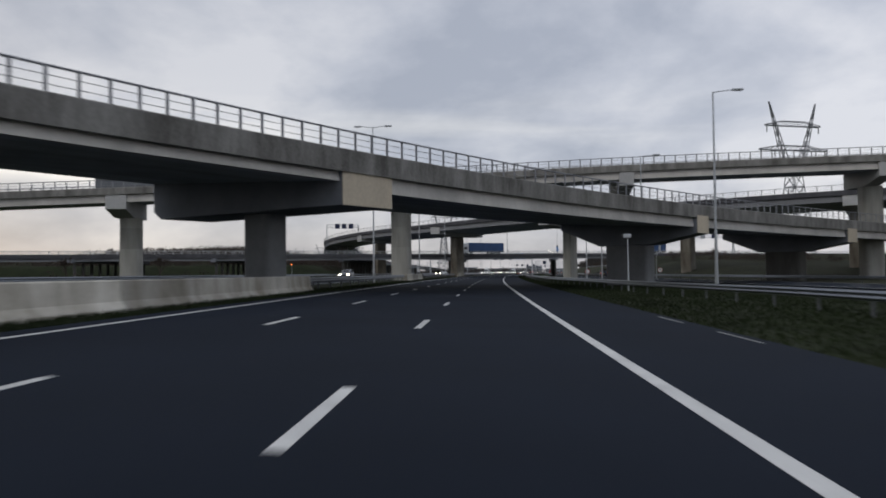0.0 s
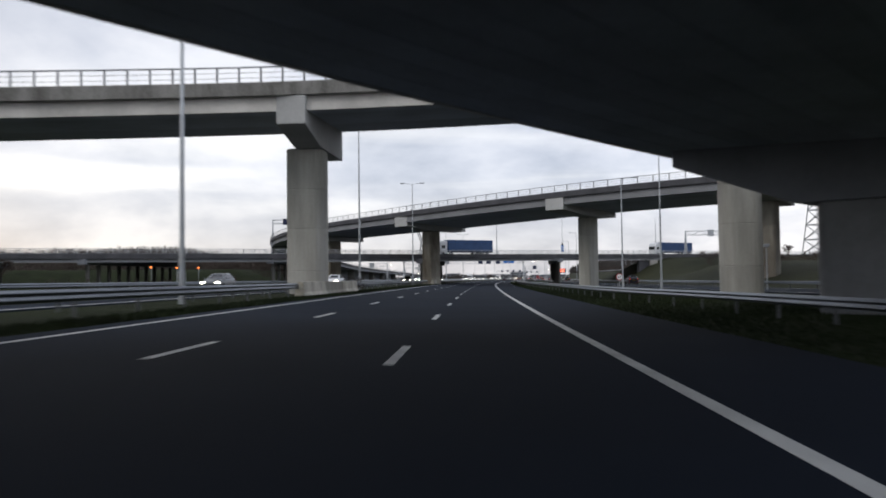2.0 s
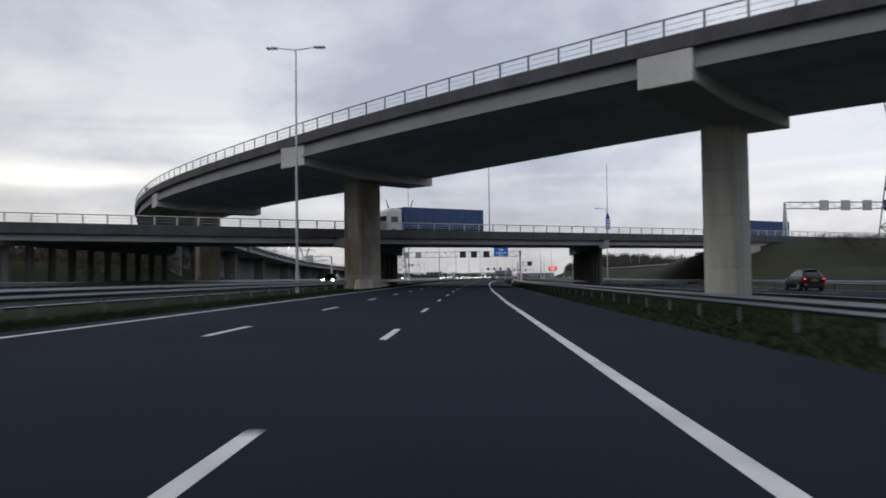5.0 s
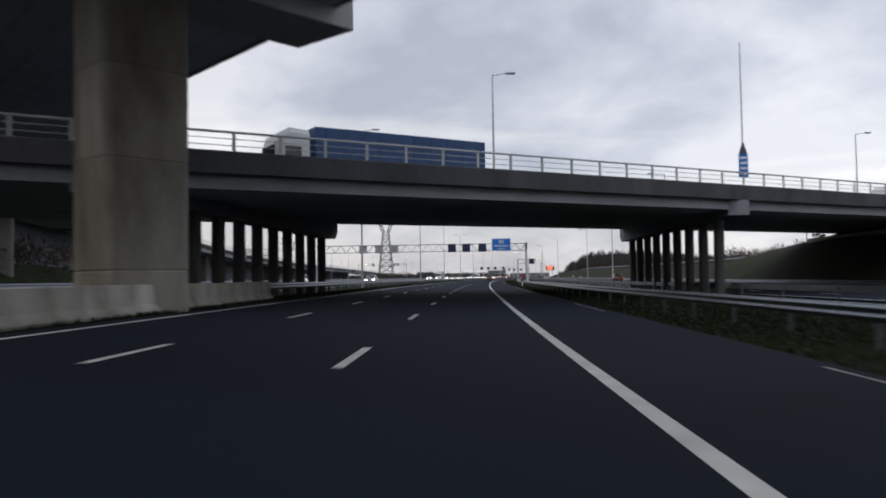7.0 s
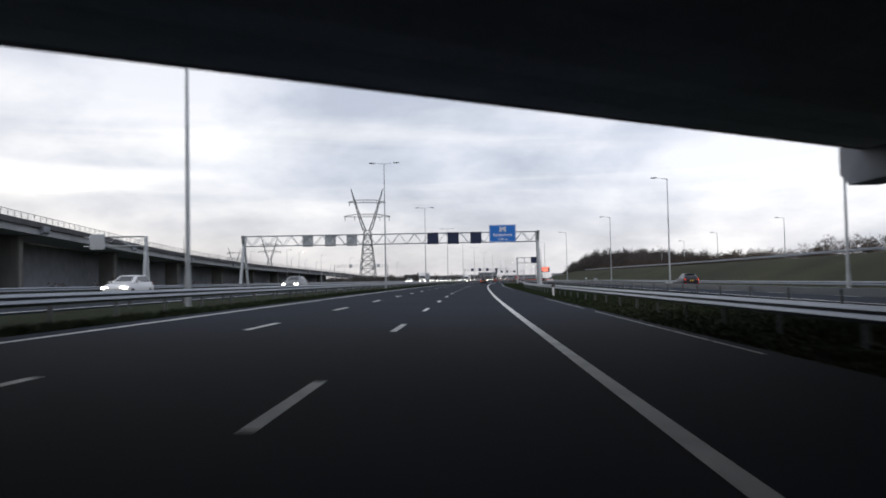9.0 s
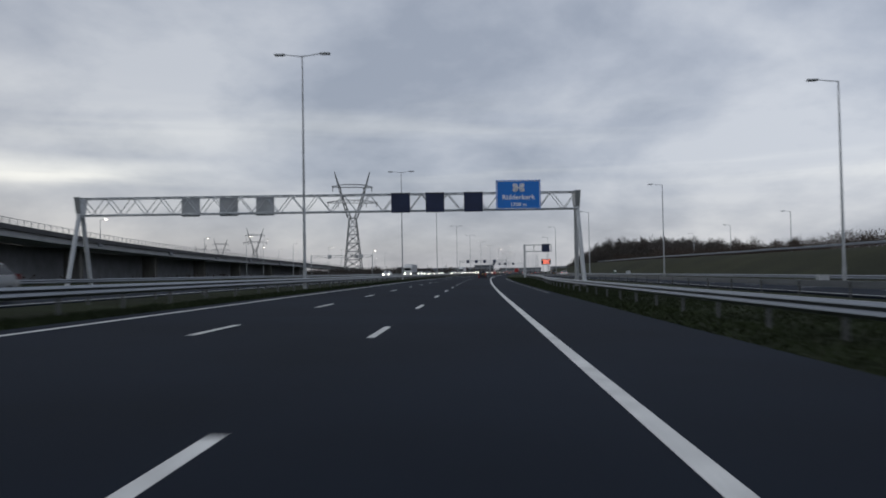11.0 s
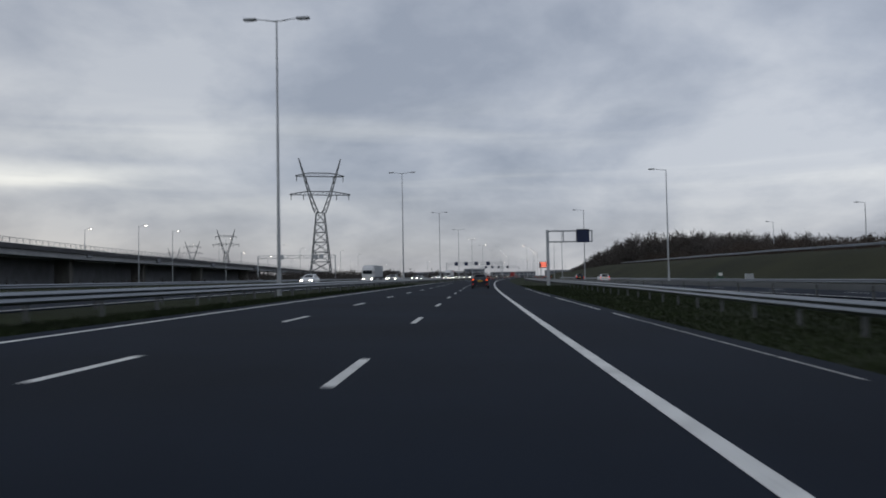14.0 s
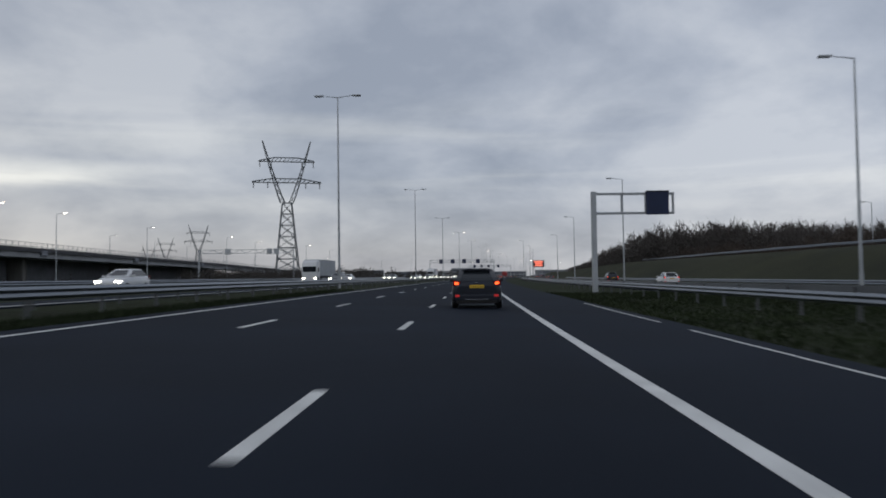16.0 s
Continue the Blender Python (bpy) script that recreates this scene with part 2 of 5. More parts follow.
SIGNAL = material("navy_signal_panel", (0.011, 0.020, 0.060), 0.5, vary=0.2, scale=0.6, grain=9, bump=0.02)
SIGNBLUE = material("sign_blue", (0.012, 0.165, 0.58), 0.45, vary=0.06, scale=0.6, grain=9, bump=0.0)
SIGNWHITE = material("sign_white", (0.80, 0.80, 0.80), 0.5, vary=0.04, scale=0.6, grain=9, bump=0.0)
BLACK = material("matt_black_panel", (0.014, 0.019, 0.034), 0.6, vary=0.2, scale=0.6, grain=9, bump=0.02)
PANELBACK = material("grey_panel_back", (0.40, 0.42, 0.44), 0.6, 0.2, vary=0.1, scale=0.8, grain=9, bump=0.02)
RUBBER = material("black_rubber", (0.012, 0.012, 0.013), 0.85, vary=0.2, scale=3, grain=30, bump=0.05)
CARDARK = material("dark_blue_grey_car_paint", (0.012, 0.015, 0.024), 0.34, 0.0, vary=0.1, scale=1, grain=20, bump=0.0, specular=0.35)
CARWHITE = material("white_car_paint", (0.62, 0.63, 0.64), 0.3, 0.0, vary=0.06, scale=1, grain=20, bump=0.0, specular=0.6)
CARGREY = material("grey_car_paint", (0.14, 0.15, 0.16), 0.3, 0.4, vary=0.08, scale=1, grain=20, bump=0.0, specular=0.6)
CARRED = material("red_car_paint", (0.28, 0.02, 0.02), 0.3, 0.1, vary=0.08, scale=1, grain=20, bump=0.0, specular=0.6)
CARBLUE = material("blue_tarpaulin", (0.03, 0.07, 0.17), 0.6, 0.0, vary=0.2, scale=0.8, grain=10, bump=0.1)
CARGLASS = material("dark_car_glass", (0.015, 0.018, 0.022), 0.06, 0.0, vary=0.1, scale=1, grain=10, bump=0.0, specular=0.5)
CHROME = material("chrome_trim", (0.55, 0.56, 0.58), 0.25, 1.0, vary=0.05, scale=1, grain=10, bump=0.0)
PLATE = material("yellow_plate", (0.75, 0.48, 0.03), 0.5, vary=0.05, scale=4, grain=20, bump=0.0)
FACADE = material("distant_facade", (0.22, 0.23, 0.25), 0.9, vary=0.15, scale=0.05, grain=0.4, bump=0.0)
FACADE_PALE = material("distant_pale_facade", (0.38, 0.39, 0.41), 0.9, vary=0.12, scale=0.05, grain=0.4, bump=0.0)
WINDOW = material("distant_window_glass", (0.06, 0.07, 0.09), 0.2, vary=0.2, scale=0.3, grain=2, bump=0.0)
TAIL = glow("lit_red_lamp", (1.0, 0.08, 0.03), 1.6)
# faint emission stands in for light thrown back by the bumper reflector
TAILDIM = glow("self_lit_red_reflector", (0.7, 0.03, 0.03), 0.22)
LAMPRED = material("red_lamp_glass", (0.10, 0.008, 0.008), 0.2, vary=0.1, scale=2, grain=20, bump=0.0, specular=0.5)
INDICATOR = glow("lit_amber_lamp", (1.0, 0.20, 0.035), 2.5)
BRAKE = glow("lit_orange_red_lamp", (1.0, 0.13, 0.025), 2.2)
HEAD = glow("lit_headlamp", (1.0, 0.90, 0.72), 11.0)
STREET = glow("lit_street_lantern", (1.0, 0.86, 0.66), 30.0)
REDSIGN = glow("lit_red_sign", (1.0, 0.20, 0.12), 1.9)

# ---- mesh helpers ----


def mesh_of(name, verts, faces, mat=None):
    me = bpy.data.meshes.new(name)
    me.from_pydata([tuple(v) for v in verts], [], faces)
    if mat:
        me.materials.append(mat)
    me.update()
    return me


def finish(bm, name, mat):
    bmesh.ops.recalc_face_normals(bm, faces=bm.faces)
    me = bpy.data.meshes.new(name)
    bm.to_mesh(me)
    bm.free()
    me.materials.append(mat)
    return me


def link(name, me, parent=None, label="", m=None):
    ob = new(name, me)
    if parent is not None:
        ob.parent = parent
    if m is not None:
        ob.matrix_basis = m
    if label:
        ob["label"] = label
    return ob


def part(name, bm, mat, parent, label="", m=None):
    return link(name, finish(bm, name, mat), parent, label, m)


def thing(name, label, category, m=None, group="", kind=""):
    ob = new(name)
    if m is not None:
        ob.matrix_basis = m
    return tagged(ob, label, category, group, kind)


def add_box(bm, lo, hi, bevel=0.0, m=None):
    """A box from corner to corner, with edges rounded by bevel."""
    out = bmesh.ops.create_cube(bm, size=1.0)
    vs = out["verts"]
    for v in vs:
        v.co = Vector([lo[k] + (v.co[k] + 0.5) * (hi[k] - lo[k]) for k in range(3)])
    if bevel:
        es = list({e for v in vs for e in v.link_edges})
        got = bmesh.ops.bevel(bm, geom=es, offset=bevel, segments=2, profile=0.5, affect="EDGES")
        vs = list({v for f in got["faces"] for v in f.verts} | {v for v in vs if v.is_valid})
    if m is not None:
        bmesh.ops.transform(bm, matrix=m, verts=vs)
    return bm


def box(lo, hi, bevel=0.0):
    return add_box(bmesh.new(), lo, hi, bevel)


def add_tube(bm, a, b, r0, r1=None, n=8):
    """A tapering round bar from a to b."""
    a, b = Vector(a), Vector(b)
    r1 = r0 if r1 is None else r1
    d = (b - a).normalized()
    side = d.cross(Vector((0, 0, 1)) if abs(d.z) < 0.9 else Vector((1, 0, 0))).normalized()
    other = d.cross(side)
    rings = []
    for p, r in ((a, r0), (b, r1)):
        rings.append([bm.verts.new(p + r * (math.cos(2 * math.pi * k / n) * side + math.sin(2 * math.pi * k / n) * other)) for k in range(n)])
    for k in range(n):
        bm.faces.new((rings[0][k], rings[0][(k + 1) % n], rings[1][(k + 1) % n], rings[1][k]))
    bm.faces.new(rings[0])
    bm.faces.new(rings[1])
    return bm


def add_prism(bm, outline, y0, y1):
    """An outline in x and z, drawn out from y0 to y1."""
    a = [bm.verts.new((x, y0, z)) for x, z in outline]
    b = [bm.verts.new((x, y1, z)) for x, z in outline]
    n = len(a)
    for k in range(n):
        bm.faces.new((a[k], a[(k + 1) % n], b[(k + 1) % n], b[k]))
    bm.faces.new(a)
    bm.faces.new(b)
    return bm


def loft(bm, rings):
    """Skins a row of rings that have the same number of points, and closes both ends."""
    vs = [[bm.verts.new(p) for p in r] for r in rings]
    n = len(vs[0])
    for a, b in zip(vs, vs[1:]):
        for k in range(n):
            bm.faces.new((a[k], a[(k + 1) % n], b[(k + 1) % n], b[k]))
    bm.faces.new(vs[0])
    bm.faces.new(vs[-1])
    return bm


def smooth_line(points, step):
    """A smooth curve through the points (Catmull-Rom), with a sample about every step metres."""
    p = [np.array(q, float) for q in points]
    p = [2 * p[0] - p[1], *p, 2 * p[-1] - p[-2]]
    out = []
    for a, b, c, d in zip(p, p[1:], p[2:], p[3:]):
        n = max(1, int(round(np.hypot(*(c - b)[:2]) / step)))
        for k in range(n):
            u = k / n
            out.append(0.5 * (2 * b + (c - a) * u + (2 * a - 5 * b + 4 * c - d) * u * u + (3 * b - a - 3 * c + d) * u ** 3))
    out.append(p[-2])
    return np.array(out)


def sweep(name, stations, outline, mat, parent=None, label="", caps=True):
    """Draws an outline of (sideways, up) along stations of (place, sideways vector); sideways may be a function of the station's number."""
    verts, faces = [], []
    n = None
    for k, (p, s) in enumerate(stations):
        ring = outline(k) if callable(outline) else outline
        n = len(ring)
        for u, z in ring:
            verts.append((p[0] + u * s[0], p[1] + u * s[1], p[2] + z))
    for k in range(len(stations) - 1):
        for j in range(n):
            a, b = k * n + j, k * n + (j + 1) % n
            faces.append((a, b, b + n, a + n))
    if caps:
        faces.append(tuple(range(n))[::-1])
        faces.append(tuple(range((len(stations) - 1) * n, len(stations) * n)))
    bm = bmesh.new()
    vs = [bm.verts.new(v) for v in verts]
    for f in faces:
        bm.faces.new([vs[i] for i in f])
    return link(name, finish(bm, name, mat), parent, label)


def frame_line(line, side):
    """Stations along a sampled line: place, and the level unit vector to its left (side 1) or right (side -1)."""
    d = np.gradient(line[:, :2], axis=0)
    d /= np.hypot(d[:, 0], d[:, 1])[:, None]
    return [(p, side * np.array((-q[1], q[0]))) for p, q in zip(line, d)]


def road_x(y, off=0.0):
    return CURVE * y * y / 2 + off


def road_turn(y):
    """The angle about z, in degrees, that lays a thing built along +y on the road's direction."""
    return -math.degrees(math.atan(CURVE * y))


def road_line(y0, y1, off, z=0.0, step=6.0):
    n = max(2, int((y1 - y0) / step) + 1)
    ys = np.linspace(y0, y1, n)
    o = np.array([off(y) if callable(off) else off for y in ys])
    return np.stack([CURVE * ys * ys / 2 + o, ys, 0 * ys + z], 1)

# ---- ground, roads, marks ----
RIGHT_CENTRE = smooth_line([(-60, 33), (60, 32), (110, 29), (171, 25.5), (222, 23.5), (265, 21.8), (320, 23.2), (413, 24), (480, 20), (620, 18), (900, 18)], 10)
FALL = 0.025              # the carriageway drains to its right
X1, LANE = -1.60, 3.5
LEFT_EDGE, RIGHT_EDGE = X1 - 6.88, X1 + 3.50


def right_road(y):
    return float(np.interp(y, RIGHT_CENTRE[:, 0], RIGHT_CENTRE[:, 1]))


def level(off):
    """Height of the roads at a distance from the middle of our lane: the bend's crossfall carries on over the median and levels out."""
    return -FALL * min(max(off, -19.0), 9.0)


def ground_height(x, y):
    """Flat polder, but for the bank to the right that carries the crossing road and the ramp."""
    off = x - CURVE * y * y / 2
    foot = right_road(y) + 6.8
    rise = np.clip((off - foot) / 16.0, 0, 1)
    rise = rise * rise * (3 - 2 * rise)
    along = np.interp(y, (60, 120, 190, 206, 219, 232, 244, 252, 275, 325, 460, 640, 900), (0, 0.3, 4.0, 4.0, 1.6, 1.8, 4.6, 6.2, 6.4, 3.7, 4.0, 4.8, 4.0))
    lump = 0.05 * math.sin(x * 0.9 + 1.3 * math.sin(y * 0.31)) * math.cos(y * 0.23) if off > 9 or off < -31 else 0.0
    # raised ground beyond the overpass and behind the curved flyover
    near = np.clip((-44 - x) / 9.0, 0, 1) * np.clip((y - 250 - 0.48 * max(x, -140)) / 10.0, 0, 1) * np.clip((322 - y) / 20.0, 0, 1)
    far = np.clip((-76 - x) / 14.0, 0, 1) * np.clip((y - 235) / 30.0, 0, 1)
    tall = np.interp(y, (235, 300, 380, 450, 530, 620, 800, 900), (4, 8.5, 8.5, 8, 6.8, 5.8, 4.5, 3))
    back = max(3.7 * near * near * (3 - 2 * near), tall * far * far * (3 - 2 * far))
    return along * rise + back + level(off) - 0.05 + lump


gx = np.concatenate([[-4500, -2000, -900, -400, -250, -180], np.arange(-150, -50, 5), np.arange(-50, 20, 2.5), np.arange(20, 140, 2.5), [150, 175, 220, 320, 500, 900, 2000, 4500]])
gy = np.concatenate([[-1500, -500, -200, -100], np.arange(-60, 960, 6), [1000, 1100, 1300, 1700, 2500, 4700]])
gv = [(x + (CURVE * min(max(y, 0), 1300) ** 2 / 2 if abs(x) < 330 else 0), y, 0.0) for y in gy for x in gx]
gv = [(x, y, ground_height(x if y < 1300 else x, min(y, 900)) if y < 960 else level(x - CURVE * min(y, 1300) ** 2 / 2) - 0.05) for x, y, _ in gv]
gf = [(j * len(gx) + i, j * len(gx) + i + 1, (j + 1) * len(gx) + i + 1, (j + 1) * len(gx) + i) for j in range(len(gy) - 1) for i in range(len(gx) - 1)]
ground = tagged(link("ground", mesh_of("ground", gv, gf, GRASS)), "winter grass verges and banks beside the motorway", "ground", kind="structure")
ground.data.materials.append(DRYGRASS)
for poly in ground.data.polygons:
    poly.use_smooth = True
    x, y, z = poly.center
    if y < 960 and x - CURVE * y * y / 2 > right_road(y) + 7.0:
        poly.material_index = 1


def strip(name, y0, y1, left, right, mat, label, thick=0.25, kind="structure", category="road", lift=0.0):
    line = road_line(y0, y1, 0.0)
    st = [(p, np.array((1.0, 0.0))) for p in line]
    ys = line[:, 1]

    def ring(k):
        a = left(ys[k]) if callable(left) else left
        b = right(ys[k]) if callable(right) else right
        return [(a, level(a) + lift), (b, level(b) + lift), (b, level(b) - thick), (a, level(a) - thick)]
    return tagged(sweep(name, st, ring, mat), label, category, kind=kind)


road = strip("road", -80, 1300, LEFT_EDGE - 0.75, RIGHT_EDGE + 3.55, ASPHALT, "dark grey asphalt motorway carriageway with three lanes")
road_opposite = strip("road_opposite", -80, 1300, -29.5, -15.2, ASPHALT, "dark asphalt carriageway for oncoming traffic")
road_side = strip("road_side", -80, 1200, lambda y: right_road(y) - 4.6, lambda y: right_road(y) + 4.6, ASPHALT, "dark asphalt parallel carriageway beyond the guard rail", lift=0.06)


def line_mark(y0, y1, off, width, parent, name="edge_line", lift=0.0):
    line = road_line(y0, y1, 0.0)
    st = [(p, np.array((1.0, 0.0))) for p in line]

    def ring(k):
        o = off(line[k, 1]) if callable(off) else off
        a, b = o - width / 2, o + width / 2
        return [(a, level(a) + lift + 0.004), (b, level(b) + lift + 0.004), (b, level(b) + lift - 0.02), (a, level(a) + lift - 0.02)]
    return sweep(name, st, ring, PAINT, parent)


def mark(name, me, parent, y, off, lift=0.0):
    lean = -math.degrees(math.atan(level(off + 0.05) - level(off - 0.05)) * 10)
    return link(name, me, parent, m=pose(road_x(y, off), y, level(off) + lift, 0, lean, road_turn(y)))


line_mark(-80, 1250, lambda y: RIGHT_EDGE - float(np.interp(y, (60, 75, 110, 150, 162, 173, 186, 202, 216, 242, 285, 315, 405, 432, 470, 500), (0, 0.05, 0.06, 0.03, 0.05, 0.11, 0.07, 0.13, 0.12, 0.06, 0.06, 0, 0, 0.06, 0.06, 0))), 0.20, road)
line_mark(-80, 1250, LEFT_EDGE, 0.15, road)
DASH = finish(box((-0.075, -3.0, -0.02), (0.075, 0.0, 0.004)), "lane_mark", PAINT)
for k in range(-6, 70):
    for lane, shift in ((0, 0.0), (1, 0.3)):
        mark("lane_mark", DASH, road, 7.4 + 12 * k + shift, X1 - lane * LANE)
WHITE_THIN = finish(box((-0.04, -2.9, -0.02), (0.04, 0.0, 0.004)), "shoulder_mark", PAINT)
THIN = finish(box((-0.04, -2.8, -0.02), (0.04, 0.0, 0.004)), "shoulder_mark", WORN)
for k in range(0, 150):
    y = 8 + 3.0 * k
    if not any(a < y < b for a, b in ((14, 25), (190, 199), (216, 225), (253, 292), (338, 475))) or k % 7 == 4:
        continue
    mark("shoulder_mark", WHITE_THIN if y > 392 else THIN, road, y, float(np.interp(y, (0, 270, 345, 430, 470), (5.16, 5.12, 4.97, 4.90, 5.15))))
for off in (-15.6, -29.1):
    line_mark(-80, 1200, off, 0.15, road_opposite)
for k in range(-4, 60):
    for off in (-20.1, -24.6):
        mark("lane_mark", DASH, road_opposite, 4.0 + 12 * k, off)
for k in range(-4, 50):
    mark("lane_mark", DASH, road_side, 9.0 + 12 * k, right_road(9.0 + 12 * k), 0.06)
for side in (-4.1, 4.1):
    line_mark(-80, 1100, lambda y, s=side: right_road(y) + s, 0.15, road_side, lift=0.06)

# ---- flyovers ----
POST_BM = add_box(bmesh.new(), (-0.03, -0.065, 0.0), (0.03, 0.065, 1.0))
add_box(POST_BM, (-0.08, -0.07, -0.02), (0.08, 0.07, 0.015))
POST = finish(POST_BM, "railing_post", RAILSTEEL)
PALE_POST = POST.copy()
PALE_POST.materials[0] = PALERAIL
RAIL_RING = [(0.055 * math.cos(a), 0.055 * math.sin(a)) for a in np.linspace(0, 2 * math.pi, 7)[:-1]]
BAR_RING = [(0.018 * math.cos(a), 0.018 * math.sin(a)) for a in np.linspace(0, 2 * math.pi, 5)[:-1]]


def pillar_piece(a, b, z0, z1, mat, chamfer=0.35):
    """One cast length of an upright slab of a by b metres with rounded corners, its ends drawn in at the joints."""
    bm = bmesh.new()
    c = min(chamfer, a / 3, b / 3)
    outline = []
    for sx, sy in ((1, 1), (-1, 1), (-1, -1), (1, -1)):
        for k in range(5):
            t = (math.atan2(sy, sx) - math.pi / 4) + k * math.pi / 8
            outline.append((sx * (a / 2 - c) + c * math.cos(t), sy * (b / 2 - c) + c * math.sin(t)))
    rings = [[bm.verts.new((x * s, y * s, z)) for x, y in outline] for z, s in ((z0, 0.975), (z0 + 0.045, 1.0), (z1 - 0.045, 1.0), (z1, 0.975))]
    n = len(outline)
    for r, q in zip(rings, rings[1:]):
        for k in range(n):
            bm.faces.new((r[k], r[(k + 1) % n], q[(k + 1) % n], q[k]))
    bm.faces.new(rings[0])
    bm.faces.new(rings[-1])
    return finish(bm, "pillar", mat)


def add_pillar(top, a, b, height, grooves, mat, m, chamfer=0.35):
    """A pillar cast in lengths between the grooves; the upper lengths hang on the lowest."""
    cuts = [-0.3, *sorted(grooves), height]
    foot = None
    for z0, z1 in zip(cuts, cuts[1:]):
        me = pillar_piece(a, b, z0, z1, mat or PILLAR, chamfer)
        foot = link("pillar", me, top, m=m) if foot is None else (link("pillar_section", me, foot) and foot)


def flyover(label, control, side, edge_mat, cap_mat, post_step=2.0, girder=1.15, beam=0.9, rails=True, rail_height=1.0, step=4.0, tilt=0.0, face=None, rail_mat=None, drop=0.0):
    """A flyover whose near edge runs through control points (x, y, height under the edge beam, width); side 1: the deck lies to the left of that line."""
    line = smooth_line(control, step)
    st = frame_line(line, side)
    top = thing("flyover", label, "flyover")
    w = line[:, 3]
    deep = [girder(p) if callable(girder) else girder for p in line]

    def lay(name, outline, mat, label=""):
        def ring(k):
            r = outline(k) if callable(outline) else outline
            return [(u, z + tilt * u) for u, z in r]
        return sweep(name, st, ring, mat, top, label)

    lay("deck", lambda k: [(0.35, 0.12), (w[k] - 0.35, 0.12), (w[k] - 0.35, 0.45), (0.35, 0.45)], DECK)
    for far in (0, 1):
        def turned(outline, far=far):
            return lambda k: [(w[k] - u if far else u, z) for u, z in (outline(k) if callable(outline) else outline)]
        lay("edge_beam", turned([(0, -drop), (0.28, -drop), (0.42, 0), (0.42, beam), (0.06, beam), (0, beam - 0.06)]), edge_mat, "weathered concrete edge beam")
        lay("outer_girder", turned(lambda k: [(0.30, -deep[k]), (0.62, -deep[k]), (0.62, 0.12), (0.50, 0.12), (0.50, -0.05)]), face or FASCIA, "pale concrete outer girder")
    n = max(3, int(round(w.mean() / 1.5)))
    for j in range(n):
        def ring(k, j=j):
            a = 0.64 + (w[k] - 1.28) * j / n + 0.02
            b = 0.64 + (w[k] - 1.28) * (j + 1) / n - 0.02
            return [(a, -deep[k] + 0.01), (b, -deep[k] + 0.01), (b, 0.12), (a, 0.12)]
        lay("girder", ring, SOFFIT)
    if rails:
        d = np.r_[0, np.cumsum(np.hypot(*np.diff(line[:, :2], axis=0).T))]
        for which in (0, 1):
            if which and rails == "near":
                continue
            u = (lambda k: 0.2) if which == 0 else (lambda k: w[k] - 0.2)
            edge = np.array([np.r_[p[:2] + u(k) * s, p[2] + beam + tilt * u(k)] for k, (p, s) in enumerate(st)])
            est = frame_line(edge, side)
            railing = link("railing", None, top)
            sweep("top_rail", est, [(x, z + rail_height) for x, z in RAIL_RING], rail_mat or RAILSTEEL, railing)
            for h in (0.30 * rail_height, 0.65 * rail_height):
                sweep("bar", est, [(x, z + h) for x, z in BAR_RING], rail_mat or RAILSTEEL, railing)
            far_posts = []
            for s in np.arange(1.0, d[-1], post_step):
                x, y, z = (np.interp(s, d, edge[:, k]) for k in range(3))
                k = int(np.searchsorted(d, s)) - 1
                v = st[max(k, 0)][1]
                m = pose(x, y, z, 0, 0, math.degrees(math.atan2(v[1], v[0]))) @ Matrix.Diagonal((1, 1, rail_height, 1))
                if abs(x - road_x(y)) < 60:
                    link("post", PALE_POST if rail_mat else POST, railing, m=m)
                else:
                    far_posts += [m @ q.co for q in POST.vertices]
            n, per = len(POST.vertices), len(far_posts)
            faces = [[i + k for i in poly.vertices] for k in range(0, per, n) for poly in POST.polygons]
            tagged(link("distant_posts", mesh_of("distant_posts", far_posts, faces, rail_mat or RAILSTEEL), railing), kind="stuff")
    return top, line, st


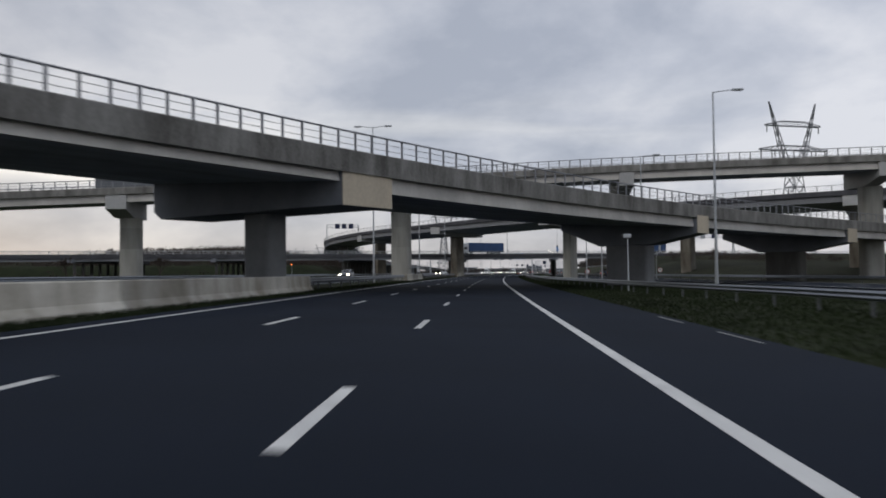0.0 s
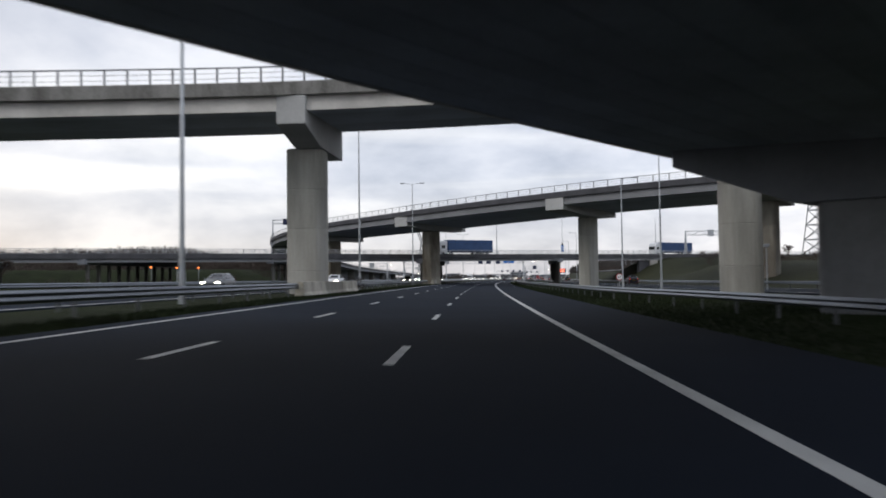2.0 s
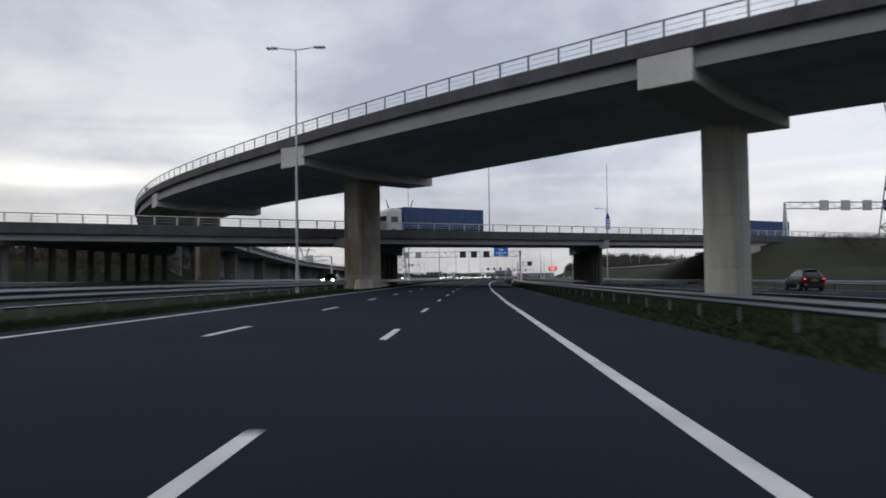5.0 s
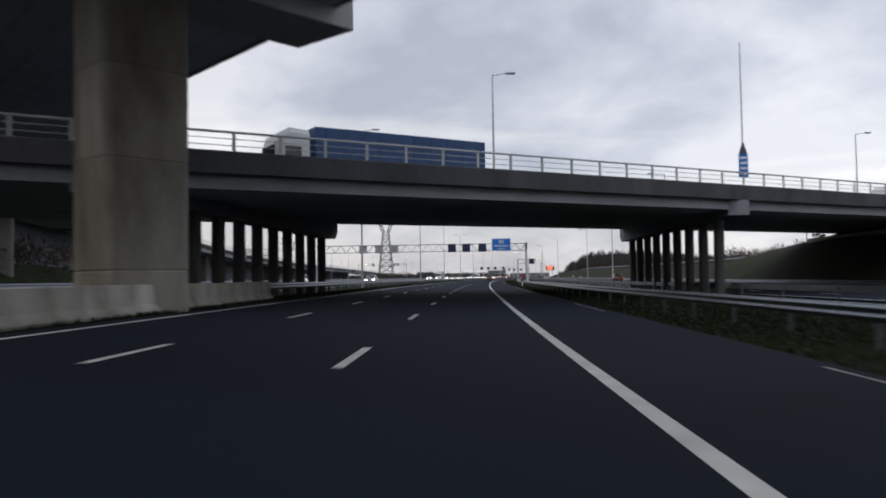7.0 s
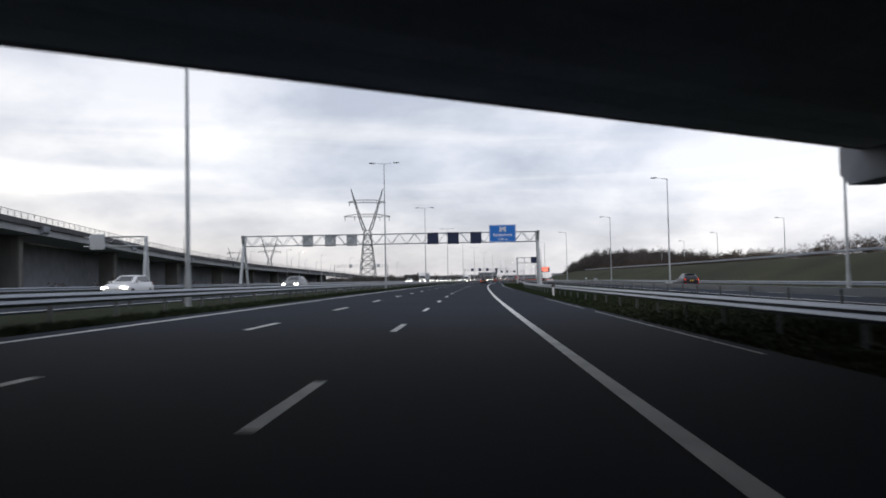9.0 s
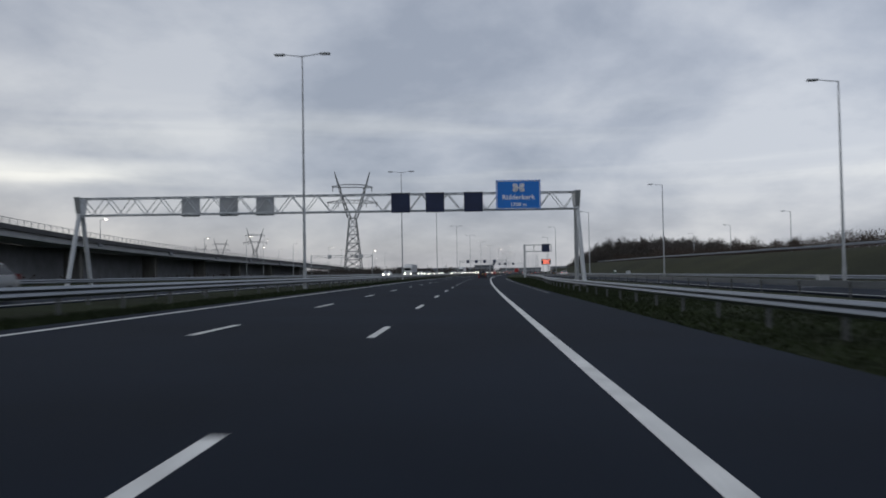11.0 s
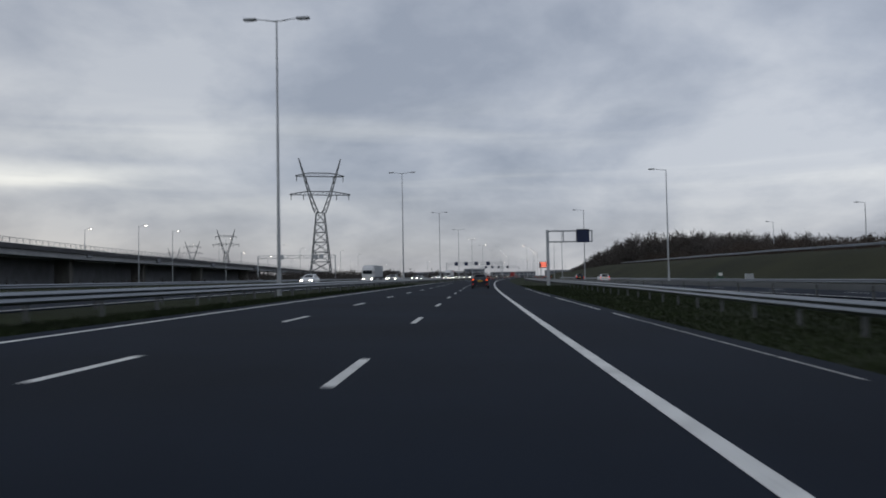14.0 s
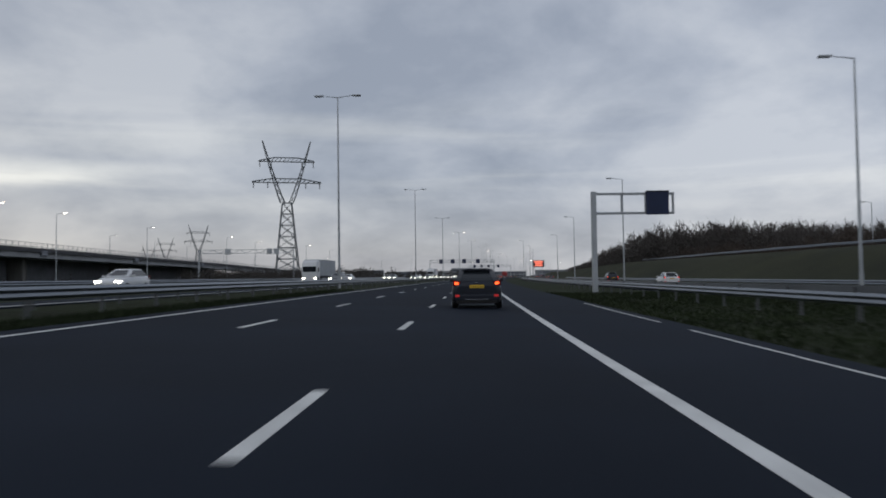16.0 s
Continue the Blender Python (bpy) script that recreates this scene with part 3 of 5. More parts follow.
def pier(top, line, st, at, along, depth, plan, cap_mat, mid=None, skew=None, grooves=(), pillars=(0.5,), slide=(0.0, 0.0), start=0.12, mat=None, flare=0.0, reach=0.0, cap_len=None, down=0.0, tilt=0.0, plate=False, far_depth=None, chamfer=0.35):
    """A crosshead under the deck at the station nearest to `at`, with its pillars. pillars: places across it, 0 to 1."""
    k = int(np.argmin(np.hypot(line[:, 0] - at[0], line[:, 1] - at[1])))
    p, s = st[k]
    wide = line[k, 3]
    v = np.array(skew) / np.hypot(*skew) if skew is not None else s
    if skew is not None:
        wide = wide / abs(float(v @ s))
    turn = math.degrees(math.atan2(v[1], v[0]))
    mid = depth if mid is None else mid
    base = pose(at[0], at[1], 0, 0, 0, turn)
    z = p[2] - down
    L = cap_len or wide
    c = plan[0] / 2 + flare
    bm = bmesh.new()
    if mid > depth:
        hi = z - 0.02 + tilt * L
        outline = [(start, z - 0.02), (L - 0.12, hi), (L - 0.12, hi - depth if far_depth is None else z - far_depth), (L / 2 + c, z - mid), (L / 2 - c, z - mid), (start, z - depth)]
    else:
        hi = z - 0.02 + tilt * L
        outline = [(start, z - 0.02), (L - 0.12, hi), (L - 0.12, z - depth + 0.5), (L - 0.9, z - depth), (start, z - depth)]
    add_prism(bm, outline, -along / 2, along / 2)
    bmesh.ops.bevel(bm, geom=list(bm.edges), offset=0.04, segments=1, affect="EDGES")
    # with a plate, shade is put into the crosshead's colour; its end keeps cap_mat
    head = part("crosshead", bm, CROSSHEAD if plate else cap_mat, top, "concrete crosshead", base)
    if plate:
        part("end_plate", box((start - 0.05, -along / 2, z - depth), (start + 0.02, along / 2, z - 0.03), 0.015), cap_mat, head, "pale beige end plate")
    for q in pillars:
        h = z - (mid if abs(q - 0.5) < 0.2 else depth) + 0.05
        add_pillar(top, plan[0], plan[1], h, [g for g in grooves if g < h - 0.5], mat, base @ pose(L * q + slide[0], slide[1], 0), chamfer)
    return base


# the first flyover lies on an arc of about 250 m radius
A_CONTROL = []
for run, z in ((-180, 8.4), (-110, 8.0), (-80, 7.5), (-60, 7.2), (-40, 7.08), (-21, 7.05), (0, 6.98), (20.5, 6.8), (41, 6.62), (55, 6.5), (75, 6.3), (100, 6.0), (130, 5.6), (170, 5.2), (240, 4.2)):
    bow = 0.002 * run * (41 - run)
    A_CONTROL.append((-5.0 + 0.631 * run - 0.776 * bow, 44.1 + 0.776 * run + 0.631 * bow, z, 18))
A_top, A_line, A_st = flyover("grey concrete flyover with steel railing on wide piers", A_CONTROL, 1, EDGE, CAPPLATE, tilt=0.065, post_step=1.33, beam=1.02, drop=0.22, girder=lambda p: 0.74 if p[1] < 42 else 1.14)
# the dull pillar tone stands in for shade under this deck
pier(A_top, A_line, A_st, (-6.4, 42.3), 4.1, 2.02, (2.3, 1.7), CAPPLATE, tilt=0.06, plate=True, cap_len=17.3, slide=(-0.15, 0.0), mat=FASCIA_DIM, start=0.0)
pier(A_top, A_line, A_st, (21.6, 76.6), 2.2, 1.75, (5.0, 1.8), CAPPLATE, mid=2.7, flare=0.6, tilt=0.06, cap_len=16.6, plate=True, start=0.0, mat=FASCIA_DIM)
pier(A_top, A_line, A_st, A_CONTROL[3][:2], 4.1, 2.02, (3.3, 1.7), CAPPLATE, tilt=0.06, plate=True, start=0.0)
pier(A_top, A_line, A_st, A_CONTROL[10][:2], 2.2, 1.75, (5.0, 1.8), CAPPLATE, mid=2.7, flare=0.6, tilt=0.06, plate=True, start=0.0, mat=SHADE_COLUMN)

B_top, B_line, B_st = flyover("tall grey concrete flyover on single round-cornered pillars", [(-420, 20, 3.0, 12), (-260, 54, 4.6, 12), (-150, 77, 7.4, 12), (-90, 89, 9.9, 12), (-47.2, 97.7, 11.85, 12), (-11.3, 104.1, 13.4, 12), (19.5, 104.6, 14.6, 12), (60, 103, 15.4, 12), (110, 98, 15.9, 12), (180, 84, 16, 12), (300, 45, 13, 12), (420, -10, 8, 12)], 1, EDGE, PALE_CAP, girder=1.02, tilt=0.055, post_step=1.4)
for at, along, lean, shift in (((-11.3, 104.1), 1.95, (0.05, 1.0), 0.52), ((-47.2, 97.7), 2.6, None, -0.45), ((19.5, 104.6), 1.95, (0.05, 1.0), -0.24), ((53, 103.4), 1.95, None, -0.45), ((-85, 90), 1.95, None, -0.45), ((88, 100.4), 1.95, None, -0.45), ((125, 95.6), 1.95, None, -0.45), ((165, 87.8), 1.95, None, -0.45)):
    pier(B_top, B_line, B_st, at, along, 1.9, (2.75, 2.75), PALE_CAP, mid=2.7, grooves=(1.9, 4.95, 7.8), flare=0.2, tilt=0.03, skew=lean, slide=(0.5, shift), far_depth=2.6, chamfer=0.8)

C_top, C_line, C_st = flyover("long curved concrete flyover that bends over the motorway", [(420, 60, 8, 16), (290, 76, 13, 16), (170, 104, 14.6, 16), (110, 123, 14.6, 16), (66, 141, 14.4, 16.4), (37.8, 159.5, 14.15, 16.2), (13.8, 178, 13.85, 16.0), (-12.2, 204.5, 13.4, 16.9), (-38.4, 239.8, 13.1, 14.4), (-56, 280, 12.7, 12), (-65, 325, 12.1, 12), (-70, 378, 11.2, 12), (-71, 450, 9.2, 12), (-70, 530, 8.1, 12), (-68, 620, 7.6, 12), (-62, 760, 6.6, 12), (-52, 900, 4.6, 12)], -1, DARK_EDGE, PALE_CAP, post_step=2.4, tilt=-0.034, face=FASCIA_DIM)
for at in ((140, 113), (100, 127), (66, 141), (38.6, 159), (-37.6, 238.6)):
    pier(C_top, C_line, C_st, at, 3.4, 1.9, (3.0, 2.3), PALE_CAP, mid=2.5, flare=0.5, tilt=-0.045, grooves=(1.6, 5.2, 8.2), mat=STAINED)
pier(C_top, C_line, C_st, (14.3, 177.5), 3.4, 1.9, (3.0, 2.3), PALE_CAP, mid=2.5, flare=0.5, tilt=-0.034, grooves=(1.6, 5.2, 8.2), slide=(3.9, 1.4))
pier(C_top, C_line, C_st, (-12.2, 204.5), 3.4, 1.9, (3.0, 2.5), PALE_CAP, mid=2.5, flare=0.5, tilt=-0.028, grooves=(1.6, 5.2, 8.2), mat=STAINED, skew=(12.25, 14.1), cap_len=17.5, slide=(0.75, 0.8))
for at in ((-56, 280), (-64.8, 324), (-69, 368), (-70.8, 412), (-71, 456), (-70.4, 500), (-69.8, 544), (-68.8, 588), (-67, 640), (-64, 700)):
    pier(C_top, C_line, C_st, at, 2.6, 1.5, (3.6, 1.6), CROSSHEAD, mat=SHADE_COLUMN)

# added wall, no real part: darkens the gap under the curved flyover
wall_stations = [(p, side) for p, side in C_st if 296 < p[1] < 760]
wall_line = [(np.array((p[0], p[1], 0.0)), side) for p, side in wall_stations]
tagged(sweep("retaining_wall", wall_line, lambda k: [(0.05, -0.4), (0.42, -0.4), (0.42, wall_stations[k][0][2] - 1.19), (0.05, wall_stations[k][0][2] - 1.19)], CROSSHEAD), "added dark wall closing the gap behind the flyover pillars", "wall", kind="structure")

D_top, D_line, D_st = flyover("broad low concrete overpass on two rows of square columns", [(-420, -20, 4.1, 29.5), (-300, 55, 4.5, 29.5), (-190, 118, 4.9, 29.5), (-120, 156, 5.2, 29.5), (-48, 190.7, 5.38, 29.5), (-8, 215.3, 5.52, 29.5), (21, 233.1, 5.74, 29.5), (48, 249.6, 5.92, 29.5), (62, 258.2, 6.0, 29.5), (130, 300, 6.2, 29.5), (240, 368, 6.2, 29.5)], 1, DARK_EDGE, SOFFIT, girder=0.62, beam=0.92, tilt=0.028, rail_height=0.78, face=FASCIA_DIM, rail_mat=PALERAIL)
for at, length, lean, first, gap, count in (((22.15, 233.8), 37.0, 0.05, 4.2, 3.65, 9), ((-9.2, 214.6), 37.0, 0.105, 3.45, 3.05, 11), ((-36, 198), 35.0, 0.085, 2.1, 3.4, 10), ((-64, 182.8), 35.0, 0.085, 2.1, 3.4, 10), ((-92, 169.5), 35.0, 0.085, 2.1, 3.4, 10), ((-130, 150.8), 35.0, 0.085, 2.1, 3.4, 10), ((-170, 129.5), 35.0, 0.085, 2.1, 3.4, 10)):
    pier(D_top, D_line, D_st, at, 1.3, 0.95, (0.62, 0.62), CROSSHEAD, skew=(lean, 1.0), pillars=[(first + gap * k) / length for k in range(count)], cap_len=length, tilt=0.025, start=0.1, mat=SHADE_COLUMN, plate=True)
part("abutment", box((0, 0.4, -0.3), (2.0, 33.5, 5.3), 0.05), CONCRETE, D_top, "dark concrete abutment wall", pose(46, 248.4, 0, 0, 0, -4.9))

# coloured far darker than concrete to match the shade under the overpass
part("wing_wall", box((0, 0.7, -0.3), (24.0, 1.5, 5.15), 0.05), DARK_EDGE, D_top, "concrete wing wall toned as dark as the shade under the overpass", pose(43.5, 246.9, 0, 0, 0, 31.4))

# ---- barriers and guard rails ----


def concrete_barrier(y0, y1, off0, off1, label):
    """A concrete safety wall with a sloped foot, cast in six-metre lengths, along the road."""
    top = thing("concrete_barrier", label, "barrier", group="concrete barriers")
    n = int((y1 - y0) / 6)
    for k in range(n):
        a, b = y0 + (y1 - y0) * k / n, y0 + (y1 - y0) * (k + 1) / n - 0.02
        oa, ob = np.interp([a, b], [y0, y1], [off0, off1])
        st = [((road_x(y, o), y, level(o) - 0.05), np.array((1.0, 0.0))) for y, o in ((a, oa), (b, ob))]
        sweep("barrier_section", st, [(0.30, 0), (0.30, 0.10), (0.14, 0.32), (0.10, 0.90), (0.06, 0.94), (-0.22, 0.94), (-0.26, 0.90), (-0.45, 0.0)], BARRIER, top)
    return top


concrete_barrier(-40, 46, -10.9, -10.8, "pale stained concrete barrier guarding a flyover pillar")
concrete_barrier(100.5, 121, -10.9, -10.9, "pale stained concrete barrier guarding a flyover pillar")
concrete_barrier(202.5, 227, -10.1, -10.5, "pale stained concrete barrier guarding a flyover pillar")


W_BEAM = [(0.01 + 0.045 * math.sin(2 * math.pi * k / 16) ** 2, 0.46 + 0.33 * k / 16) for k in range(17)] + [(-0.06, 0.79), (-0.06, 0.46)]
RAIL_POST = finish(box((-0.05, -0.04, -0.3), (0.05, 0.04, 0.72), 0.008), "post", POSTSTEEL)


def guard_rail(y0, y1, off, face, label, step=4.0, ground_at=None):
    """A steel W-beam on posts; face 1: its profile looks to the right, -1 to the left."""
    top = thing("guard_rail", label, "guard rail", group="steel guard rails")
    n = max(2, int((y1 - y0) / 6) + 1)
    ys = np.linspace(y0, y1, n)
    o = np.array([off(y) if callable(off) else off for y in ys])
    h = np.array([ground_at(y, q) if ground_at else level(q) for y, q in zip(ys, o)])
    st = [((road_x(y, q), y, z), np.array((float(face), 0.0))) for y, q, z in zip(ys, o, h)]
    sweep("beam", st, [(u + 0.07, z) for u, z in W_BEAM], BEAM, top, "galvanised corrugated steel beam")
    for y in np.arange(y0 + 0.5, y1, step):
        q, z = np.interp(y, ys, o), np.interp(y, ys, h)
        link("post", RAIL_POST, top, m=pose(road_x(y, q), y, z, 0, 0, road_turn(y)))
    return top


def near_right(y):
    return float(np.interp(y, (-60, 30, 42, 60, 88, 99, 108, 200, 262, 345, 375, 414, 445, 700), (12.4, 12.2, 11.3, 10.4, 9.7, 8.8, 8.2, 7.75, 7.5, 7.7, 8.2, 10.2, 10.8, 10.8)))


def far_left(y):
    return float(np.interp(y, (205, 222, 265, 300), (19.5, 17.8, 16.0, 16.9))) if y < 300 else right_road(y) - 5.4


def rising(y, off):
    return ground_height(road_x(y, off), y) + 0.05


guard_rail(46, 100.5, -11.2, 1, "galvanised steel guard rail along the median grass")
guard_rail(121, 202.5, -11.2, 1, "galvanised steel guard rail along the median grass")
guard_rail(227, 700, -11.2, 1, "galvanised steel guard rail along the median grass")
guard_rail(-60, 700, -13.8, -1, "galvanised steel guard rail beside the oncoming lanes", 6.0, lambda y, off: level(off) - 0.14)
guard_rail(-60, 700, near_right, -1, "galvanised steel guard rail beyond the grass verge")
guard_rail(205, 650, far_left, 1, "galvanised steel guard rail beside the parallel road", 6.0)
guard_rail(-60, 650, lambda y: right_road(y) + 5.6, -1, "galvanised steel guard rail at the foot of the bank", 6.0)
guard_rail(-60, 700, -31.0, 1, "galvanised steel guard rail at the outer edge of the oncoming lanes", 6.0)
guard_rail(290, 640, lambda y: right_road(y) + 27.0, -1, "steel guard rail along the ramp on top of the bank", 6.0, rising)

# ---- street lamps ----


def lamp_post(height, arms, lit, label, m, group):
    top = thing("street_lamp", label, "street lamp", m, group)
    bm = bmesh.new()
    add_tube(bm, (0, 0, -0.2), (0, 0, 1.4), 0.14, 0.14, 10)
    add_tube(bm, (0, 0, 1.4), (0, 0, height), 0.115, 0.055, 10)
    part("pole", bm, GALV, top)
    bm = bmesh.new()
    add_box(bm, (-0.07, -0.17, 0.7), (0.07, -0.10, 1.2), 0.01)
    part("service_door", bm, PANELBACK, top)
    for side, reach in arms:
        bm = bmesh.new()
        add_tube(bm, (0, 0, height - 0.05), (side * reach, 0, height + 0.12), 0.04, 0.03, 6)
        part("arm", bm, GALV, top)
        bm = bmesh.new()
        add_box(bm, (min(side * reach, side * (reach + 0.85)), -0.16, height + 0.06), (max(side * reach, side * (reach + 0.85)), 0.16, height + 0.20), 0.05)
        lantern = part("lantern", bm, PANELBACK, top)
        bm = bmesh.new()
        add_box(bm, (min(side * (reach + 0.2), side * (reach + 0.75)), -0.11, height + 0.03), (max(side * (reach + 0.2), side * (reach + 0.75)), 0.11, height + 0.07), 0.015)
        part("lens", bm, STREET if lit else PANELBACK, lantern, "lit warm lens" if lit else "")
    return top


def at_road(y, off, z=None):
    return pose(road_x(y, off), y, level(off) - 0.05 if z is None else z, 0, 0, road_turn(y))


DOUBLE = ((-1, 1.3), (1, 1.3))
median_lamp = lamp_post(17.6, DOUBLE, False, "tall galvanised twin-arm street lamp in the median", at_road(87, -13.0), "median street lamps")
for y in (13, 133.3, 189.5, 273.5, 348.5, 417.5, 491.5, 569, 642):
    copy_thing(median_lamp, at_road(y, -12.5))
lit_lamp = lamp_post(17.6, DOUBLE, True, "tall twin-arm street lamp with lit lanterns", at_road(715, -12.5), "lit street lamps")
for y in (788, 861, 934, 1010, 1085, 1160, 1235):
    copy_thing(lit_lamp, at_road(y, -12.5))
side_lamp = lamp_post(14.9, ((-1, 1.4),), False, "galvanised single-arm street lamp beside the parallel road", pose(21.3, 139, -0.3), "roadside street lamps")
side_lamp.matrix_basis = pose(21.3, 139, -0.3, 0, 0, 180)
for x, y, z in ((21.5, 160.5, -0.3), (17.4, 58.3, -0.3), (18.6, 91, -0.3)):
    copy_thing(side_lamp, pose(x, y, ground_height(x, y), 0, 0, 180))
for x, y, z in ((34, 290, -0.2), (39, 345, 0.0), (46.6, 412, 0.0), (46.4, 466.8, 0.0), (49, 528, 0.0), (58, 600, 0.0), (70, 680, 0.0)):
    copy_thing(side_lamp, pose(x, y, ground_height(x, y), 0, 0, road_turn(y)))
bank_lamp = lamp_post(9.0, ((-1, 1.0),), False, "shorter street lamp on the ramp along the bank", pose(78, 395, 3.5), "bank street lamps")
for x, y in ((84, 448), (92, 500), (100, 552), (66, 318)):
    copy_thing(bank_lamp, pose(x, y, ground_height(x, y), 0, 0, road_turn(y)))
deck_lamp = lamp_post(11.4, ((1, 1.1),), False, "street lamp standing on the broad overpass", pose(8.4, 251, 6.74), "overpass street lamps")
copy_thing(deck_lamp, pose(56, 283, 7.0))


def deck_top(line, st, y, u, tilt):
    """The place of a deck's road surface at u metres in from its near edge, where that edge passes y."""
    k = int(np.argmin(abs(line[:, 1] - y)))
    p, side = st[k]
    return p[0] + u * side[0], p[1] + u * side[1], p[2] + 0.44 + tilt * u


fly_lamp = lamp_post(6.5, ((1, 1.0),), True, "street lamp with a lit lantern on the curved flyover", pose(*deck_top(C_line, C_st, 567, 1.2, -0.034)), "flyover street lamps")
for y in (480, 649, 684, 720, 770, 820, 870):
    copy_thing(fly_lamp, pose(*deck_top(C_line, C_st, y, 1.2, -0.034)))
verge_lamp = lamp_post(14.2, ((1, 1.2),), True, "street lamp with a lit lantern beside the oncoming lanes", pose(-51.2, 555, ground_height(-51.2, 555)), "lit roadside street lamps")
for x, y in ((-50, 577), (-46.5, 621), (-37.6, 671), (-35, 705), (-21, 740), (-17, 800)):
    copy_thing(verge_lamp, pose(x, y, ground_height(x, y)))
far_lamp = lamp_post(15.0, ((1, 1.2),), True, "distant street lamp with a lit lantern", pose(-140, 900, 0), "distant street lamps")
for k in range(30):
    copy_thing(far_lamp, pose(-230 + 15 * k + random.uniform(-9, 9), random.uniform(930, 1500), random.uniform(-2, 1)))
for k in range(12):
    y = 720 + 48 * k
    copy_thing(far_lamp, pose(road_x(y, 12 + 5 * math.sin(k * 0.7)), y, -0.35, 0, 0, 180))
mast_lamp = lamp_post(36.0, DOUBLE, True, "tall distant lighting mast with lit warm lanterns", pose(110, 1270, -0.5), "distant lighting masts")
for k, (x, h) in enumerate(((106, 27), (114, 33), (117, 30), (113, 24), (109, 31), (104, 20), (99, 17))):
    copy_thing(mast_lamp, pose(x, 1262 + 6 * k, h - 36.5))

# ---- gantries ----


def truss(bm, x0, x1, z0, z1, y0, y1, bays):
    for y in (y0, y1):
        for z in (z0, z1):
            add_tube(bm, (x0, y, z), (x1, y, z), 0.065, n=6)
    xs = np.linspace(x0, x1, bays + 1)
    for k, (a, b) in enumerate(zip(xs, xs[1:])):
        for y in (y0, y1):
            add_tube(bm, (a, y, z0 if k % 2 else z1), (b, y, z1 if k % 2 else z0), 0.04, n=5)
        add_tube(bm, (a, y0, z0), (a, y1, z0), 0.03, n=5)
        add_tube(bm, (a, y0, z1), (b, y1, z1), 0.03, n=5)


def signal_panel(parent, x, y, z, w, h, back=False):
    bm = add_box(bmesh.new(), (x, y - 0.10, z), (x + w, y + 0.16, z + h), 0.06)
    panel = part("lane_signal", bm, PANELBACK if back else SIGNAL, parent, "grey back of a lane signal" if back else "unlit navy-black lane signal panel")
    if not back:
        part("hood", box((x - 0.03, y - 0.16, z + h - 0.05), (x + w + 0.03, y + 0.05, z + h + 0.02), 0.01), POSTSTEEL, panel)
    bm = bmesh.new()
    for k in (0.2, 0.8):
        add_box(bm, (x + w * k - 0.04, y + 0.14, z + 0.1), (x + w * k + 0.04, y + 0.5, z + h - 0.1))
    part("bracket", bm, GALV, panel)
    return panel


def text_mesh(text, size, spacing=1.0):
    cu = bpy.data.curves.new("lettering", "FONT")
    cu.body, cu.size, cu.extrude, cu.align_x, cu.space_character, cu.offset = text, size, 0.006, "CENTER", spacing, 0.012
    ob = bpy.data.objects.new("lettering", cu)
    scene.collection.objects.link(ob)
    me = bpy.data.meshes.new_from_object(ob.evaluated_get(bpy.context.evaluated_depsgraph_get()))
    bpy.data.objects.remove(ob)
    me.materials.clear()
    me.materials.append(SIGNWHITE)
    return me


gantry = thing("sign_gantry", "galvanised steel truss gantry spanning both carriageways", "gantry")
GY = 363.6
bm = bmesh.new()
truss(bm, -23.6, 23.6, 7.25, 8.85, GY + 0.2, GY + 1.6, 38)
part("truss_beam", bm, GALV, gantry)
for x in (-23.7, 23.6):
    bm = bmesh.new()
    for dy in (-2.3, 2.7):
        add_tube(bm, (x + (0.25 if dy > 0 else 0), GY + dy, -0.2), (x, GY + 0.9 + (0.25 if dy > 0 else -0.25), 7.6), 0.21, 0.21, 10)
    part("leg", bm, PANELBACK, gantry, "splayed pair of pale steel legs")
    bm = bmesh.new()
    loft(bm, [[(x + sx * wx, GY + 0.9 + sy * wy, z) for sx, sy in ((1, 1), (-1, 1), (-1, -1), (1, -1))] for z, wx, wy in ((7.05, 0.20, 0.42), (7.5, 0.22, 0.55), (8.95, 0.26, 0.95))])
    part("leg_head", bm, GALV, gantry, "tapering steel head plate")
for x in (5.8, 9.06, 12.72):
    signal_panel(gantry, x, GY, 7.03, 1.78, 1.85)
for x in (-14.5, -10.85, -7.35):
    signal_panel(gantry, x, GY + 1.9, 7.1, 1.75, 1.75, back=True)
sign = part("direction_sign", box((15.76, GY - 0.10, 7.17), (20.02, GY - 0.02, 9.97), 0.03), SIGNBLUE, gantry, "blue direction sign with white lettering")
bm = bmesh.new()
for lo, hi in (((15.83, 9.85), (19.95, 9.90)), ((15.83, 7.24), (19.95, 7.29)), ((15.83, 7.24), (15.88, 9.90)), ((19.90, 7.24), (19.95, 9.90))):
    add_box(bm, (lo[0], GY - 0.112, lo[1]), (hi[0], GY - 0.098, hi[1]))
part("white_border", bm, SIGNWHITE, sign)
link("lettering", text_mesh("Ridderkerk", 0.63, 1.08), sign, m=pose(17.89, GY - 0.106, 8.13, 90, 0, 0))
link("lettering", text_mesh("1700 m", 0.48, 1.08), sign, m=pose(17.89, GY - 0.106, 7.48, 90, 0, 0))
bm = bmesh.new()
